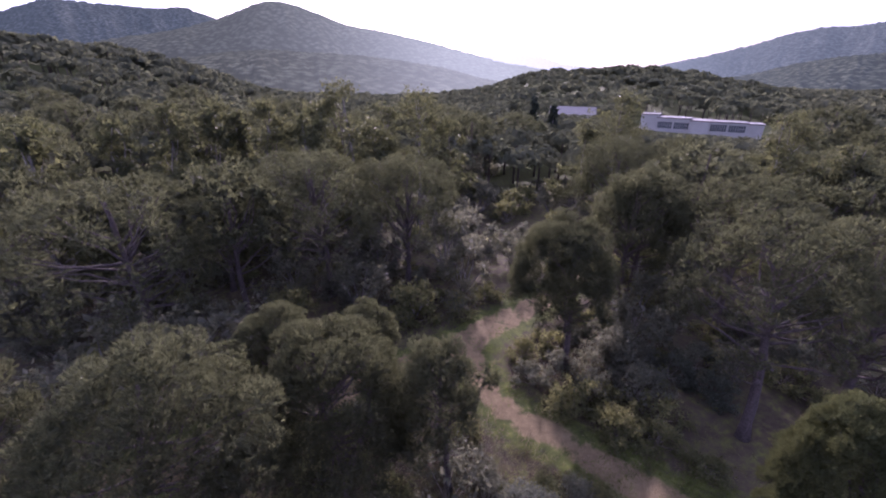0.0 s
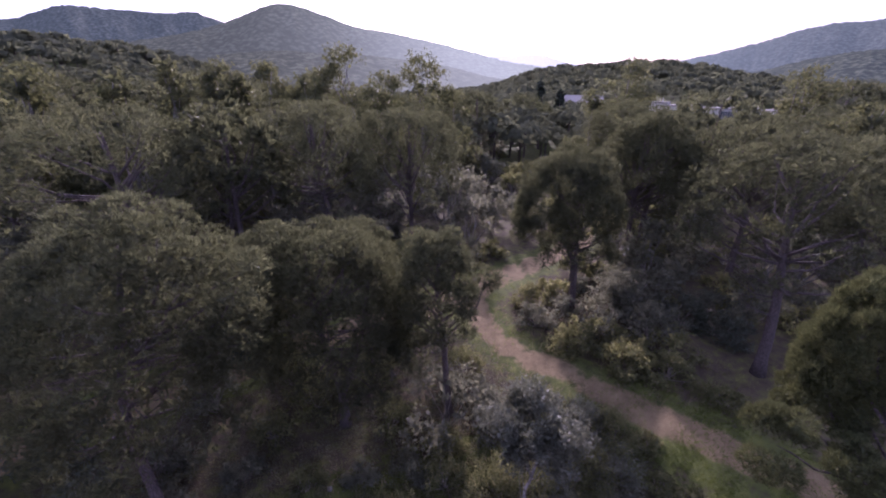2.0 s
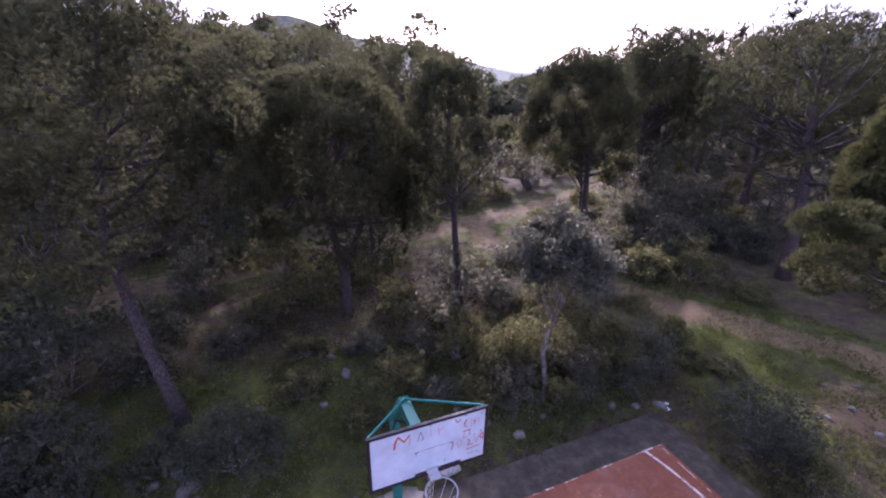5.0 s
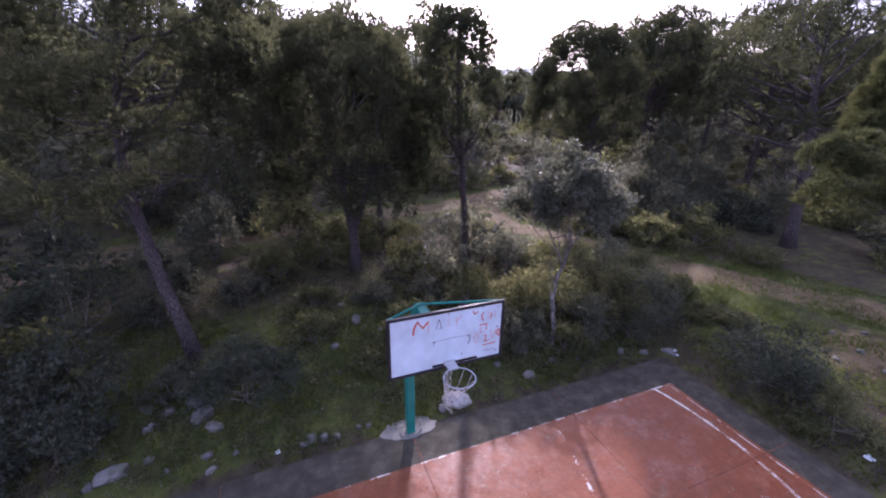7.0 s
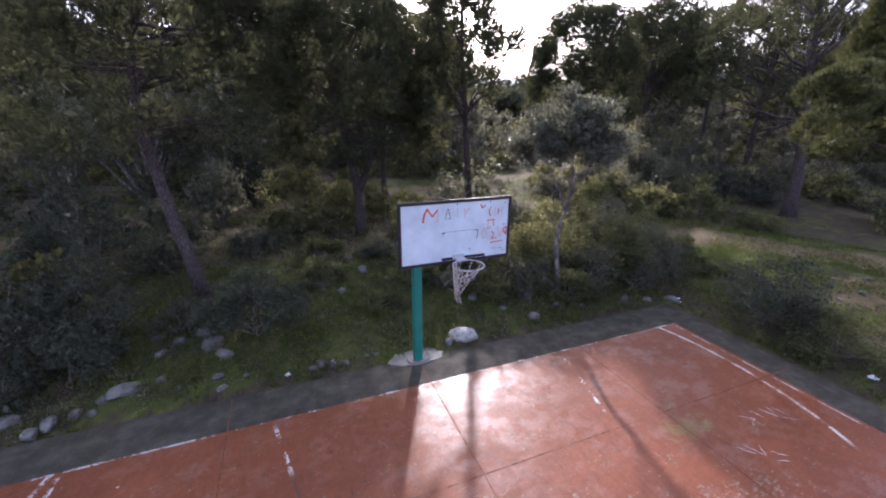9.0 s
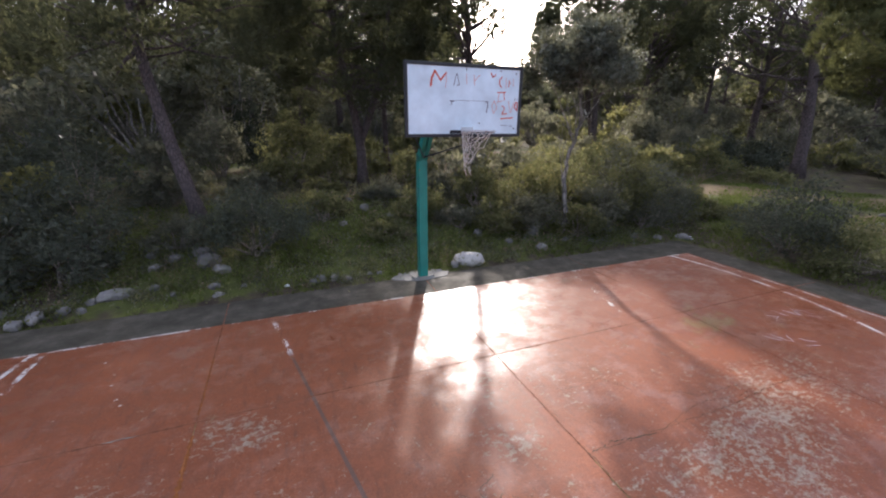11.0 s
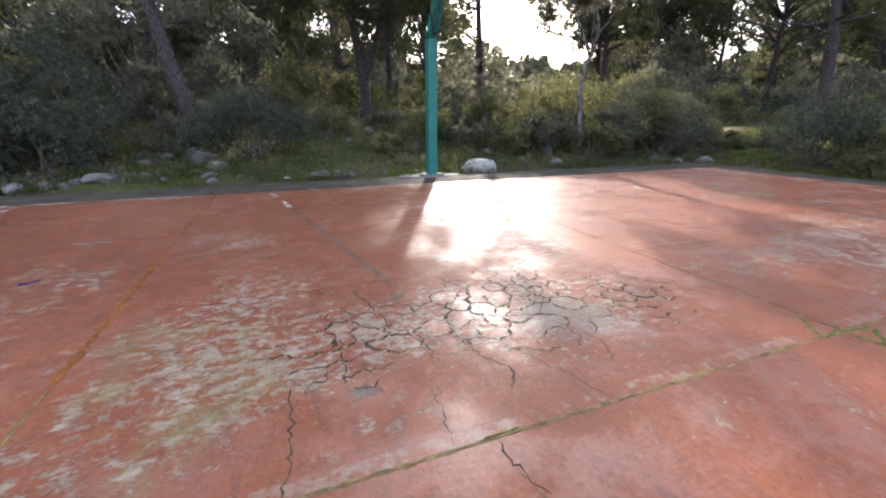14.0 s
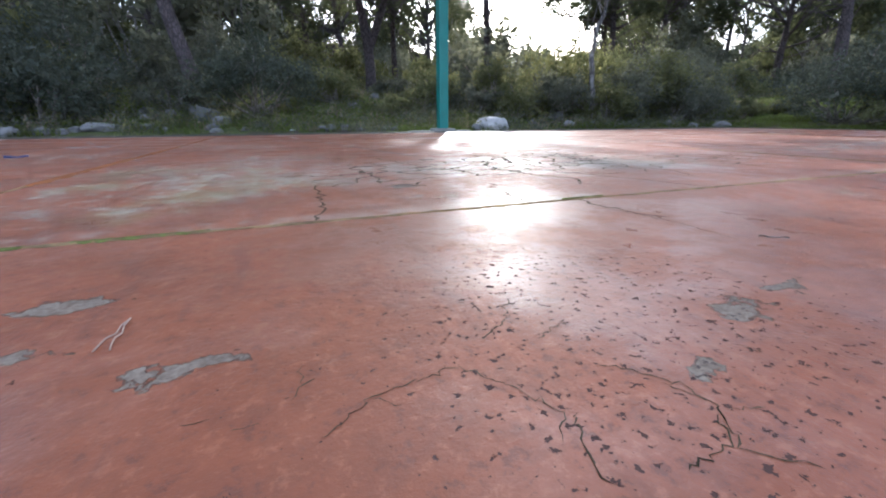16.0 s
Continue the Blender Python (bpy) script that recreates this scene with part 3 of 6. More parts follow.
TRACK_MAIN = smooth_path([(17.5, -14), (17.4, -4), (16.8, 2.5), (15.8, 5.8), (14.2, 8.3), (13.1, 10.4), (11.8, 12.8), (10.6, 14.7), (10.0, 17.0), (10.3, 19.3), (10.8, 20.8)], 80)
TRACK_SIDE = smooth_path([(33, 31), (24, 26.5), (20.8, 24.8), (17.5, 23.5), (13.5, 22.4), (10.1, 20.9), (6.0, 20.0), (2.3, 19.5), (-0.7, 18.5), (-3.6, 18.1), (-8.7, 16.2), (-17, 12), (-26, 6)], 80)


def track_dist(x, y):
    d = np.full(np.shape(x), 1e9)
    for tp, half in ((TRACK_MAIN, 0.75), (TRACK_SIDE, 1.0)):
        for px, py in tp:
            d = np.minimum(d, np.hypot(x - px, y - py) - half)
    return d


HILLS = (  # azimuth, spread, range, depth, height
    (49.0, 10.5, 330.0, 110.0, 13.5),
    (36.0, 12.0, 420.0, 120.0, 13.0),
    (-17.0, 13.0, 270.0, 100.0, 15.0),
    (-34.0, 14.0, 300.0, 110.0, 10.0),
)


def land(x, y):
    x, y = np.asarray(x, float), np.asarray(y, float)
    r = np.hypot(x - 1, y - 2)
    az = np.degrees(np.arctan2(x - 1, y - 2))
    z = 0.85 * sstep(y, 6.5, 11.5) + 0.35 * sstep(y, 12, 24)
    z = np.maximum(z, 0.75 * sstep(x, 9.2, 15.0) * sstep(y, -6, 4))
    z = np.maximum(z, 0.5 * sstep(-x, 6.5, 12))
    z += 0.1 * np.sin(x * 0.9 + 1.0) * np.cos(y * 0.7) * sstep(r, 6.5, 12)
    on = ((x > -13) & (x < 9.15) & (y < 6.6) & (y > -23))
    z = np.where(on, -0.06, z)
    rise = 0.03 * np.maximum(r - 45, 0) * sstep(r, 45, 120)
    z = z + np.minimum(rise, 16.0) * sstep(np.cos(np.radians(az - 20)), -0.2, 0.6)
    z = z - np.minimum(rise, 16.0) * 0.9 * sstep(az, -10, 4) * (1 - sstep(az, 26, 36))
    for a, w, rr, d, h in HILLS:
        da = (az - a + 180) % 360 - 180
        z = z + h * np.exp(-(da / w) ** 2) * np.exp(-((r - rr) / d) ** 2)
    return z


def ground_z(x, y):
    return float(land(x, y))


def build_ground():
    na, radii = 420, np.concatenate([[0.0], np.geomspace(0.6, 4600, 170)])
    ang = np.linspace(0, 2 * np.pi, na, endpoint=False)
    A, R = np.meshgrid(ang, radii[1:])
    X, Y = 1 + R * np.sin(A), 2 + R * np.cos(A)
    Z = land(X, Y)
    r = rng(5)
    V = np.vstack([[(1, 2, -0.06)], np.stack([X, Y, Z], -1).reshape(-1, 3)])
    m = len(radii) - 1
    F = []
    i = np.arange(na)
    F.append(np.stack([np.zeros(na, int), 1 + (i + 1) % na, 1 + i], 1))
    for k in range(m - 1):
        a, b = 1 + k * na + i, 1 + k * na + (i + 1) % na
        F += [np.stack([a, b, b + na], 1), np.stack([a, b + na, a + na], 1)]
    me = mk("ground", V, np.vstack(F), GROUND)
    d = track_dist(V[:, 0], V[:, 1])
    tr = 1 - sstep(d, -0.5, 0.45)
    stony = np.exp(-(((V[:, 0] - 13.6) / 1.8) ** 2 + ((V[:, 1] - 4.0) / 1.6) ** 2)) * 0.75
    tr = tr * (1 - 0.5 * np.exp(-((d + 0.78) / 0.22) ** 2))
    tr = np.maximum(tr, stony)
    gr = np.exp(-np.maximum(d, 0) / 1.6) * 0.9
    bank = sstep(V[:, 1], 6.4, 6.8) * (1 - sstep(V[:, 1], 10.5, 13)) * sstep(V[:, 0], -5.5, -4) * (1 - sstep(V[:, 0], 8.5, 10))
    gr = np.maximum(gr, bank * 0.66)
    gr = np.maximum(gr, sstep(V[:, 0], 9.5, 11.5) * (1 - sstep(V[:, 0], 16, 19)) * sstep(V[:, 1], 2.5, 4.5) * (1 - sstep(V[:, 1], 9, 11)) * 0.58)
    rr = np.hypot(V[:, 0], V[:, 1])
    gr = np.maximum(gr, 0.42 + 0.2 * sstep(rr, 40, 90))
    for nm, val in (("track", tr), ("grass", gr)):
        at = me.attributes.new(nm, "FLOAT", "POINT")
        at.data.foreach_set("value", val.astype(np.float32))
    return tagged(new("ground", me), "uneven forest floor of soil, grass and a dirt track", "ground", kind="structure")


build_ground()


def build_mountain(name, rng_m, ridge, mat, label, seed, depth=0.33):
    """A wooded ridge; ridge gives the crest as azimuth and height in degrees above the eye."""
    r = rng(seed)
    na, nr = 260, 30
    ra = np.array(ridge) + np.array([-0.4, 0.5])
    az = np.linspace(ra[0, 0], ra[-1, 0], na)
    el = np.interp(az, ra[:, 0], ra[:, 1])
    el = np.convolve(np.pad(el, 4, mode="edge"), np.ones(9) / 9, "valid")
    t = np.linspace(-1, 1, nr)
    A, T = np.meshgrid(az, t)
    Hh = np.broadcast_to(rng_m * np.tan(np.radians(el)) + 16.0, A.shape)
    wob = np.zeros_like(A)
    for k, amp in ((0.5, 0.05), (1.1, 0.035), (2.3, 0.02), (5.0, 0.012)):
        ph = r.uniform(0, 6.28, 2)
        wob += amp * np.sin(k * A + ph[0] + 2 * T) * np.cos(k * 0.5 * A + ph[1] - 3 * T)
    D = rng_m * (1 + depth * T)
    Z = Hh * (1 + wob * (1 - np.exp(-(T / 0.25) ** 2))) * (1 - np.abs(T) ** 1.25) + r.normal(0, 1, A.shape) * 0.0007 * rng_m
    Z[0], Z[-1] = -20, -20
    X, Y = 1 + D * np.sin(np.radians(A)), 2 + D * np.cos(np.radians(A))
    V = np.stack([X, Y, Z], -1).reshape(-1, 3)
    i = np.arange(na - 1)
    F = []
    for k in range(nr - 1):
        a = k * na + i
        F += [np.stack([a, a + na, a + 1], 1), np.stack([a + 1, a + na, a + na + 1], 1)]
    tagged(new(name, mk(name, V, np.vstack(F), mat)), label, "mountain", kind="structure")


WOODED, WOODED_HI = (0.05, 0.056, 0.035), (0.1, 0.105, 0.065)
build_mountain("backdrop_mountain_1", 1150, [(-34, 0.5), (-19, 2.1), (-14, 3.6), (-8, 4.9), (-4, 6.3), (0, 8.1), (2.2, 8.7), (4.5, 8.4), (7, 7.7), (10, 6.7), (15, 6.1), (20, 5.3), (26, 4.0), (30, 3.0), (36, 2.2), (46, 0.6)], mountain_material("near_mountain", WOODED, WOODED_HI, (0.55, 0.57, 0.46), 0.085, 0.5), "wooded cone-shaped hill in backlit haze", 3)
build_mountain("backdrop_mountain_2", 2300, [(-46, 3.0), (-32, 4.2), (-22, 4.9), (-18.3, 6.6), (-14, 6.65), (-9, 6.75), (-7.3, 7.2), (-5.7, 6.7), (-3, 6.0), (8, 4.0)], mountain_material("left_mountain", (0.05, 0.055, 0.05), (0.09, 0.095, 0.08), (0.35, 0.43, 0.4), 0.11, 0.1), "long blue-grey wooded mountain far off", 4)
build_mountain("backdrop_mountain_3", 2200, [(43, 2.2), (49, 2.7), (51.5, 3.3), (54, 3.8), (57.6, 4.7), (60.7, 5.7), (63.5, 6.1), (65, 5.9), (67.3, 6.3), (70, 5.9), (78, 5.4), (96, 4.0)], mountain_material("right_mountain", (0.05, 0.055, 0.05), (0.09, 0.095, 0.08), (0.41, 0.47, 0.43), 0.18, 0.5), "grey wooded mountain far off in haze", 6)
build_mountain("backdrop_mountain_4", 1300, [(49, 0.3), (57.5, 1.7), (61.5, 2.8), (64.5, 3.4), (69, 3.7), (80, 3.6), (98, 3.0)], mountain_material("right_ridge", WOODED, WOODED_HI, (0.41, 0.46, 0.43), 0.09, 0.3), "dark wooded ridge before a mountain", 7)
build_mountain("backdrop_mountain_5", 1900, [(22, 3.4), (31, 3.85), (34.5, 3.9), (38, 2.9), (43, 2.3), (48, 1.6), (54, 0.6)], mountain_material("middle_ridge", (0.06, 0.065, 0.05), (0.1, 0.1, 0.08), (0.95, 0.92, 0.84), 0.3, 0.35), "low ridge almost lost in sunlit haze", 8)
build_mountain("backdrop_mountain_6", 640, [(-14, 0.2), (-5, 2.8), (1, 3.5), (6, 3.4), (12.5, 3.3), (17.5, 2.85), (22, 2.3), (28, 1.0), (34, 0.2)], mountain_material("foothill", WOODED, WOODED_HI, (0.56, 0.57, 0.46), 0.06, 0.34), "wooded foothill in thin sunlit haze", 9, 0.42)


# ---- trees ----
def crown_pads(crown, pr, r, dense):
    """Centres and outward directions of the rounded pads that make up an umbrella crown."""
    cx, cy, z0, z1, R = crown
    n = max(8, int((R * R + (z1 - z0) ** 2) * dense / pr ** 2))
    i = np.arange(n)
    v = np.arccos(np.clip(1 - (i + 0.5) / n * 1.12, -1, 1)) + r.normal(0, 0.07, n)
    az = i * 2.39996 + r.normal(0, 0.28, n)
    ph = r.uniform(0, 6.28, 3)
    lob = 1 + 0.1 * np.sin(2 * az + ph[0]) + 0.08 * np.sin(3 * az + ph[1]) + 0.05 * np.sin(5 * az + ph[2])
    u = np.abs(np.sin(v)) ** 0.85 * lob
    c = np.cos(v)
    z = z0 + (z1 - z0 - 0.8 * pr) * np.sign(c) * np.abs(c) ** 0.75 * (1 + r.normal(0, 0.05, n))
    C = np.stack([cx + (R - 0.9 * pr) * u * np.cos(az), cy + (R - 0.9 * pr) * u * np.sin(az), z], 1)
    N = unit(np.stack([np.cos(az) * np.sin(v), np.sin(az) * np.sin(v), c * 1.2 + 0.25], 1))
    return C, N


def pine_parts(parent, trunk, r0, crown, seed, tufts=85, blade=0.02, length=0.15, k=7, limbs=26, low=0.2, sides=8, mat=None, dead=6, lobes=(), pad=1.0, fork=(), inner=11, dense=1.15):
    """Trunk, branches and an umbrella crown of rounded pads of upright needle tufts.
    trunk: points from the base; crown: (cx, cy, underside, top, radius)."""
    r = rng(seed)
    tp = smooth_path(trunk, 12)
    rad = r0 * (1 - 0.72 * np.linspace(0, 1, 12) ** 0.9)
    rad[0] *= 1.35
    V, F = tube(tp, rad, sides)
    V = V + r.normal(0, r0 * 0.05, V.shape)
    pieces = [(V, F)]
    if fork:
        fp = smooth_path(fork, 9)
        pieces.append(tube(fp, np.linspace(r0 * 0.72, r0 * 0.3, 9), sides))
    cx, cy, z0, z1, R = crown
    pr = (0.15 * R + 0.14) * pad
    C, N = crown_pads(crown, pr, r, dense)
    S = pr * r.uniform(0.75, 1.2, len(C))
    full = np.ones(len(C))
    m = int(len(C) * low)
    if m:      # thin foliage hanging on under the dome
        a, u = r.uniform(0, 6.28, m), np.sqrt(r.uniform(0.1, 0.85, m))
        C = np.vstack([C, np.stack([cx + R * u * np.cos(a), cy + R * u * np.sin(a), z0 + (z1 - z0) * r.uniform(-0.28, 0.4, m)], 1)])
        N = np.vstack([N, np.tile([0, 0, 1.0], (m, 1))])
        S = np.concatenate([S, pr * r.uniform(0.5, 0.9, m)])
        full = np.concatenate([full, np.full(m, 0.45)])
    for lx, ly, lz, lr, lh in lobes:
        q = max(6, int(7 * lr * lh / pr ** 2 * 0.4))
        d = unit(r.normal(0, 1, (q, 3)) + np.array([0, 0, 0.25]))
        C = np.vstack([C, np.array([lx, ly, lz]) + d * np.array([lr, lr, lh]) * 0.72])
        N = np.vstack([N, unit(d + np.array([0, 0, 0.5]))])
        S = np.concatenate([S, pr * r.uniform(0.75, 1.1, q)])
        full = np.concatenate([full, np.ones(q)])
        pieces.append(tube(bend(along(tp, 0.5), (lx, ly, lz), r), np.linspace(r0 * 0.35, r0 * 0.1, 6), 5))
    for i in r.choice(len(C), min(limbs, len(C)), False):
        f = np.clip(0.5 + 0.5 * (C[i, 2] - z0) / (z1 - z0 + 0.8) * r.uniform(0.5, 1), 0.4, 0.97)
        a = along(tp, f)
        pieces.append(tube(bend(a, C[i] - N[i] * S[i] * 0.3, r), np.linspace(r0 * 0.3, r0 * 0.07, 6), 5))
    for i in range(dead):
        f = r.uniform(0.3, 0.66)
        a = along(tp, f)
        g = r.uniform(0, 6.28)
        L = R * r.uniform(0.3, 0.7)
        c = a + np.array([math.cos(g) * L, math.sin(g) * L, r.uniform(-0.05, 0.6) * L])
        bp = bend(a, c, r)
        pieces.append(tube(bp, np.linspace(r0 * 0.16, r0 * 0.03, 6), 4))
        for q in range(3):
            s = along(bp, r.uniform(0.4, 0.85))
            pieces.append(tube(bend(s, s + r.normal(0, 0.22 * L, 3), r, n=4), np.linspace(r0 * 0.06, r0 * 0.02, 4), 3))
    V, F = joined(pieces)
    part_mesh("trunk", mk("trunk", V, F, BARK), parent)
    cnt = np.maximum(4, (tufts * full * (S / pr) ** 2).astype(int))
    Ci, Ni, Si = np.repeat(C, cnt, 0), np.repeat(N, cnt, 0), np.repeat(S, cnt)[:, None]
    n = len(Ci)
    d = unit(r.normal(0, 1, (n, 3)) + Ni * 0.9)
    P = Ci + d * Si * np.array([1, 1, 0.78]) * r.uniform(0.82, 1.04, (n, 1))
    D = unit(d * 0.6 + Ni * 0.2 + np.array([0, 0, 0.65]))
    q = np.maximum(3, (np.full(len(C), inner) * full).astype(int))
    Pi = np.repeat(C, q, 0) + unit(r.normal(0, 1, (q.sum(), 3))) * np.repeat(S, q)[:, None] * r.uniform(0, 0.6, (q.sum(), 1))
    V, F = joined([blades(P, D, np.full(n, length), blade, k, r, 0.42), blades(Pi, np.tile([0, 0, 0.3], (len(Pi), 1)), np.full(len(Pi), 0.25 * pr + length), blade * 3, 3, r, 0.9)])
    part_mesh("crown", mk("crown", V, F, mat or PINE, False), parent)


def pine(at, trunk, r0, crown, seed, label, **kw):
    z = ground_z(at[0], at[1]) - 0.08
    ob = thing("pine_tree", (at[0], at[1], z), label, "tree", "umbrella pines")
    tr = [(0, 0, 0)] + [(x - at[0], y - at[1], h - z) for x, y, h in trunk]
    cx, cy, z0, z1, R = crown
    pine_parts(ob, tr, r0, (cx - at[0], cy - at[1], z0 - z, z1 - z, R), seed, **kw)
    return ob


def broad_parts(parent, limbs, crown_blobs, n_leaf, size, seed, mat, bark, r0, droop=0.0, twigs=0, core=0.0):
    """Stems to each blob of the crown and loose leaves about them. crown_blobs: (x, y, z, rx, rz)."""
    r = rng(seed)
    pieces = [tube(bend(a, c, r, 0.06, 7), np.linspace(ra, rb, 7), 7 if ra > 0.07 else 4) for a, c, ra, rb in limbs]
    B = np.array(crown_blobs, float)
    for q in range(twigs):
        b = B[r.integers(len(B))]
        l = limbs[r.integers(len(limbs))]
        a = np.asarray(l[0]) + (np.asarray(l[1]) - np.asarray(l[0])) * r.uniform(0.5, 1)
        pieces.append(tube(bend(a, b[:3] + r.normal(0, 0.5, 3) * b[3], r), np.linspace(r0 * 0.3, r0 * 0.05, 6), 4))
    V, F = joined(pieces)
    part_mesh("wood", mk("wood", V, F, bark), parent)
    w = B[:, 3] ** 2 * B[:, 4]
    # leaves gather in sprays
    ns = max(40, n_leaf // 22)
    bi = r.choice(len(B), ns, p=w / w.sum())
    d = unit(r.normal(0, 1, (ns, 3)))
    rad = r.uniform(0.35, 1.05, (ns, 1)) ** 0.6
    S = B[bi, :3] + d * rad * np.stack([B[bi, 3], B[bi, 3], B[bi, 4]], 1)
    si = r.integers(0, ns, n_leaf)
    P = S[si] + r.normal(0, 1, (n_leaf, 3)) * (B[:, 3].mean() * 0.16) * np.array([1, 1, 0.8])
    V, F = leaves(P, size, r, droop)
    if core:
        V, F = joined([(V, F), sprays(B[:, :3], B[:, 3], float((B[:, 4] / B[:, 3]).mean()), int(70 * core), size * 1.8, r, 0.5)])
    part_mesh("foliage", mk("foliage", V, F, mat, False), parent)


def shrub(at, R, h, n_leaf, size, seed, mat, label, blobs=13, group="maquis shrubs", name="shrub", bark=None):
    r = rng(seed)
    z = ground_z(at[0], at[1]) - 0.05
    ob = thing(name, (at[0], at[1], z), label, "shrub", group)
    bl, limbs = [], []
    for i in range(blobs):
        g, u = r.uniform(0, 6.28), math.sqrt(r.uniform(0, 1))
        hh = h * (0.2 + 0.56 * (1 - u * u) * r.uniform(0.55, 1.15))
        b = (R * u * 0.78 * math.cos(g), R * u * 0.78 * math.sin(g), hh, R * r.uniform(0.3, 0.48), h * r.uniform(0.2, 0.3))
        bl.append(b)
        limbs.append(((r.normal(0, 0.08), r.normal(0, 0.08), 0), b[:3], 0.03, 0.008))
    broad_parts(ob, limbs, bl, n_leaf, size, seed + 1, mat, bark or TWIGWOOD, 0.03, twigs=8, core=0.5)
    return ob


# the pines that stand round the court
pine((-2.6, 9.85), [(-3.15, 10.45, 3.0), (-3.5, 11.2, 5.4), (-3.2, 11.8, 7.6), (-2.9, 11.9, 9.4)], 0.165, (-2.85, 11.95, 5.4, 10.2, 2.8), 11, "tall leaning umbrella pine with a broad dense crown", low=0.4, dead=16, tufts=75, inner=14, dense=1.6, lobes=((2.15, 0.95, 7.9, 0.85, 0.75), (2.0, 0.9, 6.9, 0.5, 0.4)))
pine((1.9, 13.4), [(1.85, 13.4, 2.6), (1.5, 13.4, 4.4), (1.2, 13.4, 6.4), (1.2, 13.4, 8.2)], 0.19, (1.9, 13.5, 4.6, 8.95, 2.75), 12, "forked umbrella pine with a rounded crown", low=0.5, dead=12, tufts=80, inner=16, dense=1.75, lobes=((2.6, 0.0, 4.7, 0.8, 0.65), (2.1, -0.1, 3.75, 0.55, 0.4)), fork=((-0.05, 0, 1.5), (0.55, 0.05, 3.0), (0.95, 0.1, 4.4), (1.3, 0.1, 6.8)))
pine((5.85, 12.5), [(5.55, 12.2, 2.8), (5.25, 11.9, 5.0), (4.95, 11.6, 7.0), (4.85, 11.4, 8.6)], 0.14, (4.75, 11.4, 6.3, 9.05, 1.25), 13, "slender pine with a thin narrow crown", low=0.35, dead=20, tufts=34, lobes=((0.7, -1.0, 6.4, 0.35, 0.3), (-1.6, -0.9, 5.6, 0.5, 0.4), (-1.75, -1.1, 4.2, 0.85, 0.6)))
pine((15.2, 17.0), [(15.0, 16.9, 3.6), (14.8, 17.0, 6.2), (14.7, 17.2, 9.3)], 0.2, (14.3, 17.4, 5.9, 10.2, 2.65), 14, "straight pine with a rounded crown beside the track", low=0.5, tufts=80, inner=18, dense=2.0)
pine((16.4, 18.8), [(16.4, 18.8, 3.0), (15.9, 18.9, 6.5)], 0.1, (15.6, 18.9, 5.6, 7.6, 0.85), 15, "thin young pine behind a larger one", low=0.4)
pine((20.3, 9.8), [(20.6, 10.2, 4.0), (20.8, 10.8, 7.0), (20.8, 11.2, 10.4)], 0.26, (21.0, 11.4, 6.8, 11.5, 4.1), 16, "large umbrella pine with a wide dense crown", low=0.3, tufts=60, blade=0.032, length=0.2, k=6)
pine((26.5, 9.0), [(26.4, 9.0, 4.0), (26.3, 9.0, 10.0)], 0.26, (26.3, 9.2, 7.0, 11.6, 4.0), 17, "large umbrella pine in a dark stand", low=0.25, tufts=60, blade=0.032, length=0.2, k=6)
pine((13.2, 2.6), [(13.3, 2.9, 3.0), (13.7, 3.9, 5.2), (14.1, 4.9, 7.8)], 0.15, (14.4, 5.2, 5.2, 8.75, 1.4), 18, "bushy young pine with dense low lobes of needles", low=0.3, dead=2, limbs=14, mat=YOUNG_PINE, lobes=((-2.15, 2.25, 4.65, 0.7, 1.05), (-0.7, 1.4, 4.2, 0.8, 0.8), (0.5, 2.9, 5.4, 0.8, 0.8), (1.8, 3.3, 4.2, 1.0, 0.9)))
pine((22.0, 20.2), [(21.9, 20.1, 4.0), (21.7, 20.0, 7.0), (21.6, 19.9, 10.6)], 0.23, (22.2, 20.0, 6.9, 11.9, 3.0), 19, "umbrella pine with bare lower limbs", low=0.25, tufts=60, blade=0.032, length=0.2, k=6)
# added to close a gap in the stand and shade its floor
pine((24.8, 21.6), [(24.8, 21.6, 5.0), (24.9, 21.7, 10.2)], 0.23, (24.9, 21.7, 6.6, 11.3, 3.2), 29, "umbrella pine in a dense dark stand", low=0.35, tufts=60, blade=0.032, length=0.2, k=6)
pine((27.5, 16.5), [(27.3, 16.4, 5.0), (27.2, 16.2, 10.4)], 0.25, (27.0, 16.4, 7.6, 11.8, 4.2), 20, "wide umbrella pine in a dense stand", low=0.2, tufts=60, blade=0.032, length=0.2, k=6)
pine((-6.4, 25.0), [(-6.5, 25.0, 4.0), (-6.8, 25.2, 7.5), (-7.0, 25.2, 10.8)], 0.28, (-7.0, 25.3, 6.6, 12.0, 5.0), 21, "broad umbrella pine with dead lower branches", low=0.25, dead=16, tufts=60, blade=0.032, length=0.2, k=6)
pine((3.6, 30.2), [(3.5, 30.2, 4.0), (3.1, 30.3, 7.0), (2.8, 30.4, 11.0)], 0.28, (2.8, 30.4, 6.8, 12.3, 4.9), 22, "broad umbrella pine with a dome crown", low=0.25, dead=14, tufts=60, blade=0.032, length=0.2, k=6)
pine((9.6, 29.8), [(9.6, 29.8, 4.0), (9.6, 30.0, 10.6)], 0.25, (9.6, 30.0, 7.0, 12.0, 3.9), 23, "umbrella pine with a dome crown", low=0.25, dead=10, tufts=60, blade=0.032, length=0.2, k=6)
pine((34.0, 33.5), [(34, 33.5, 4), (33.8, 33.5, 10)], 0.28, (33.8, 33.6, 6.5, 12.1, 4.8), 24, "dark round-topped umbrella pine", low=0.3, tufts=60, blade=0.032, length=0.2, k=6)
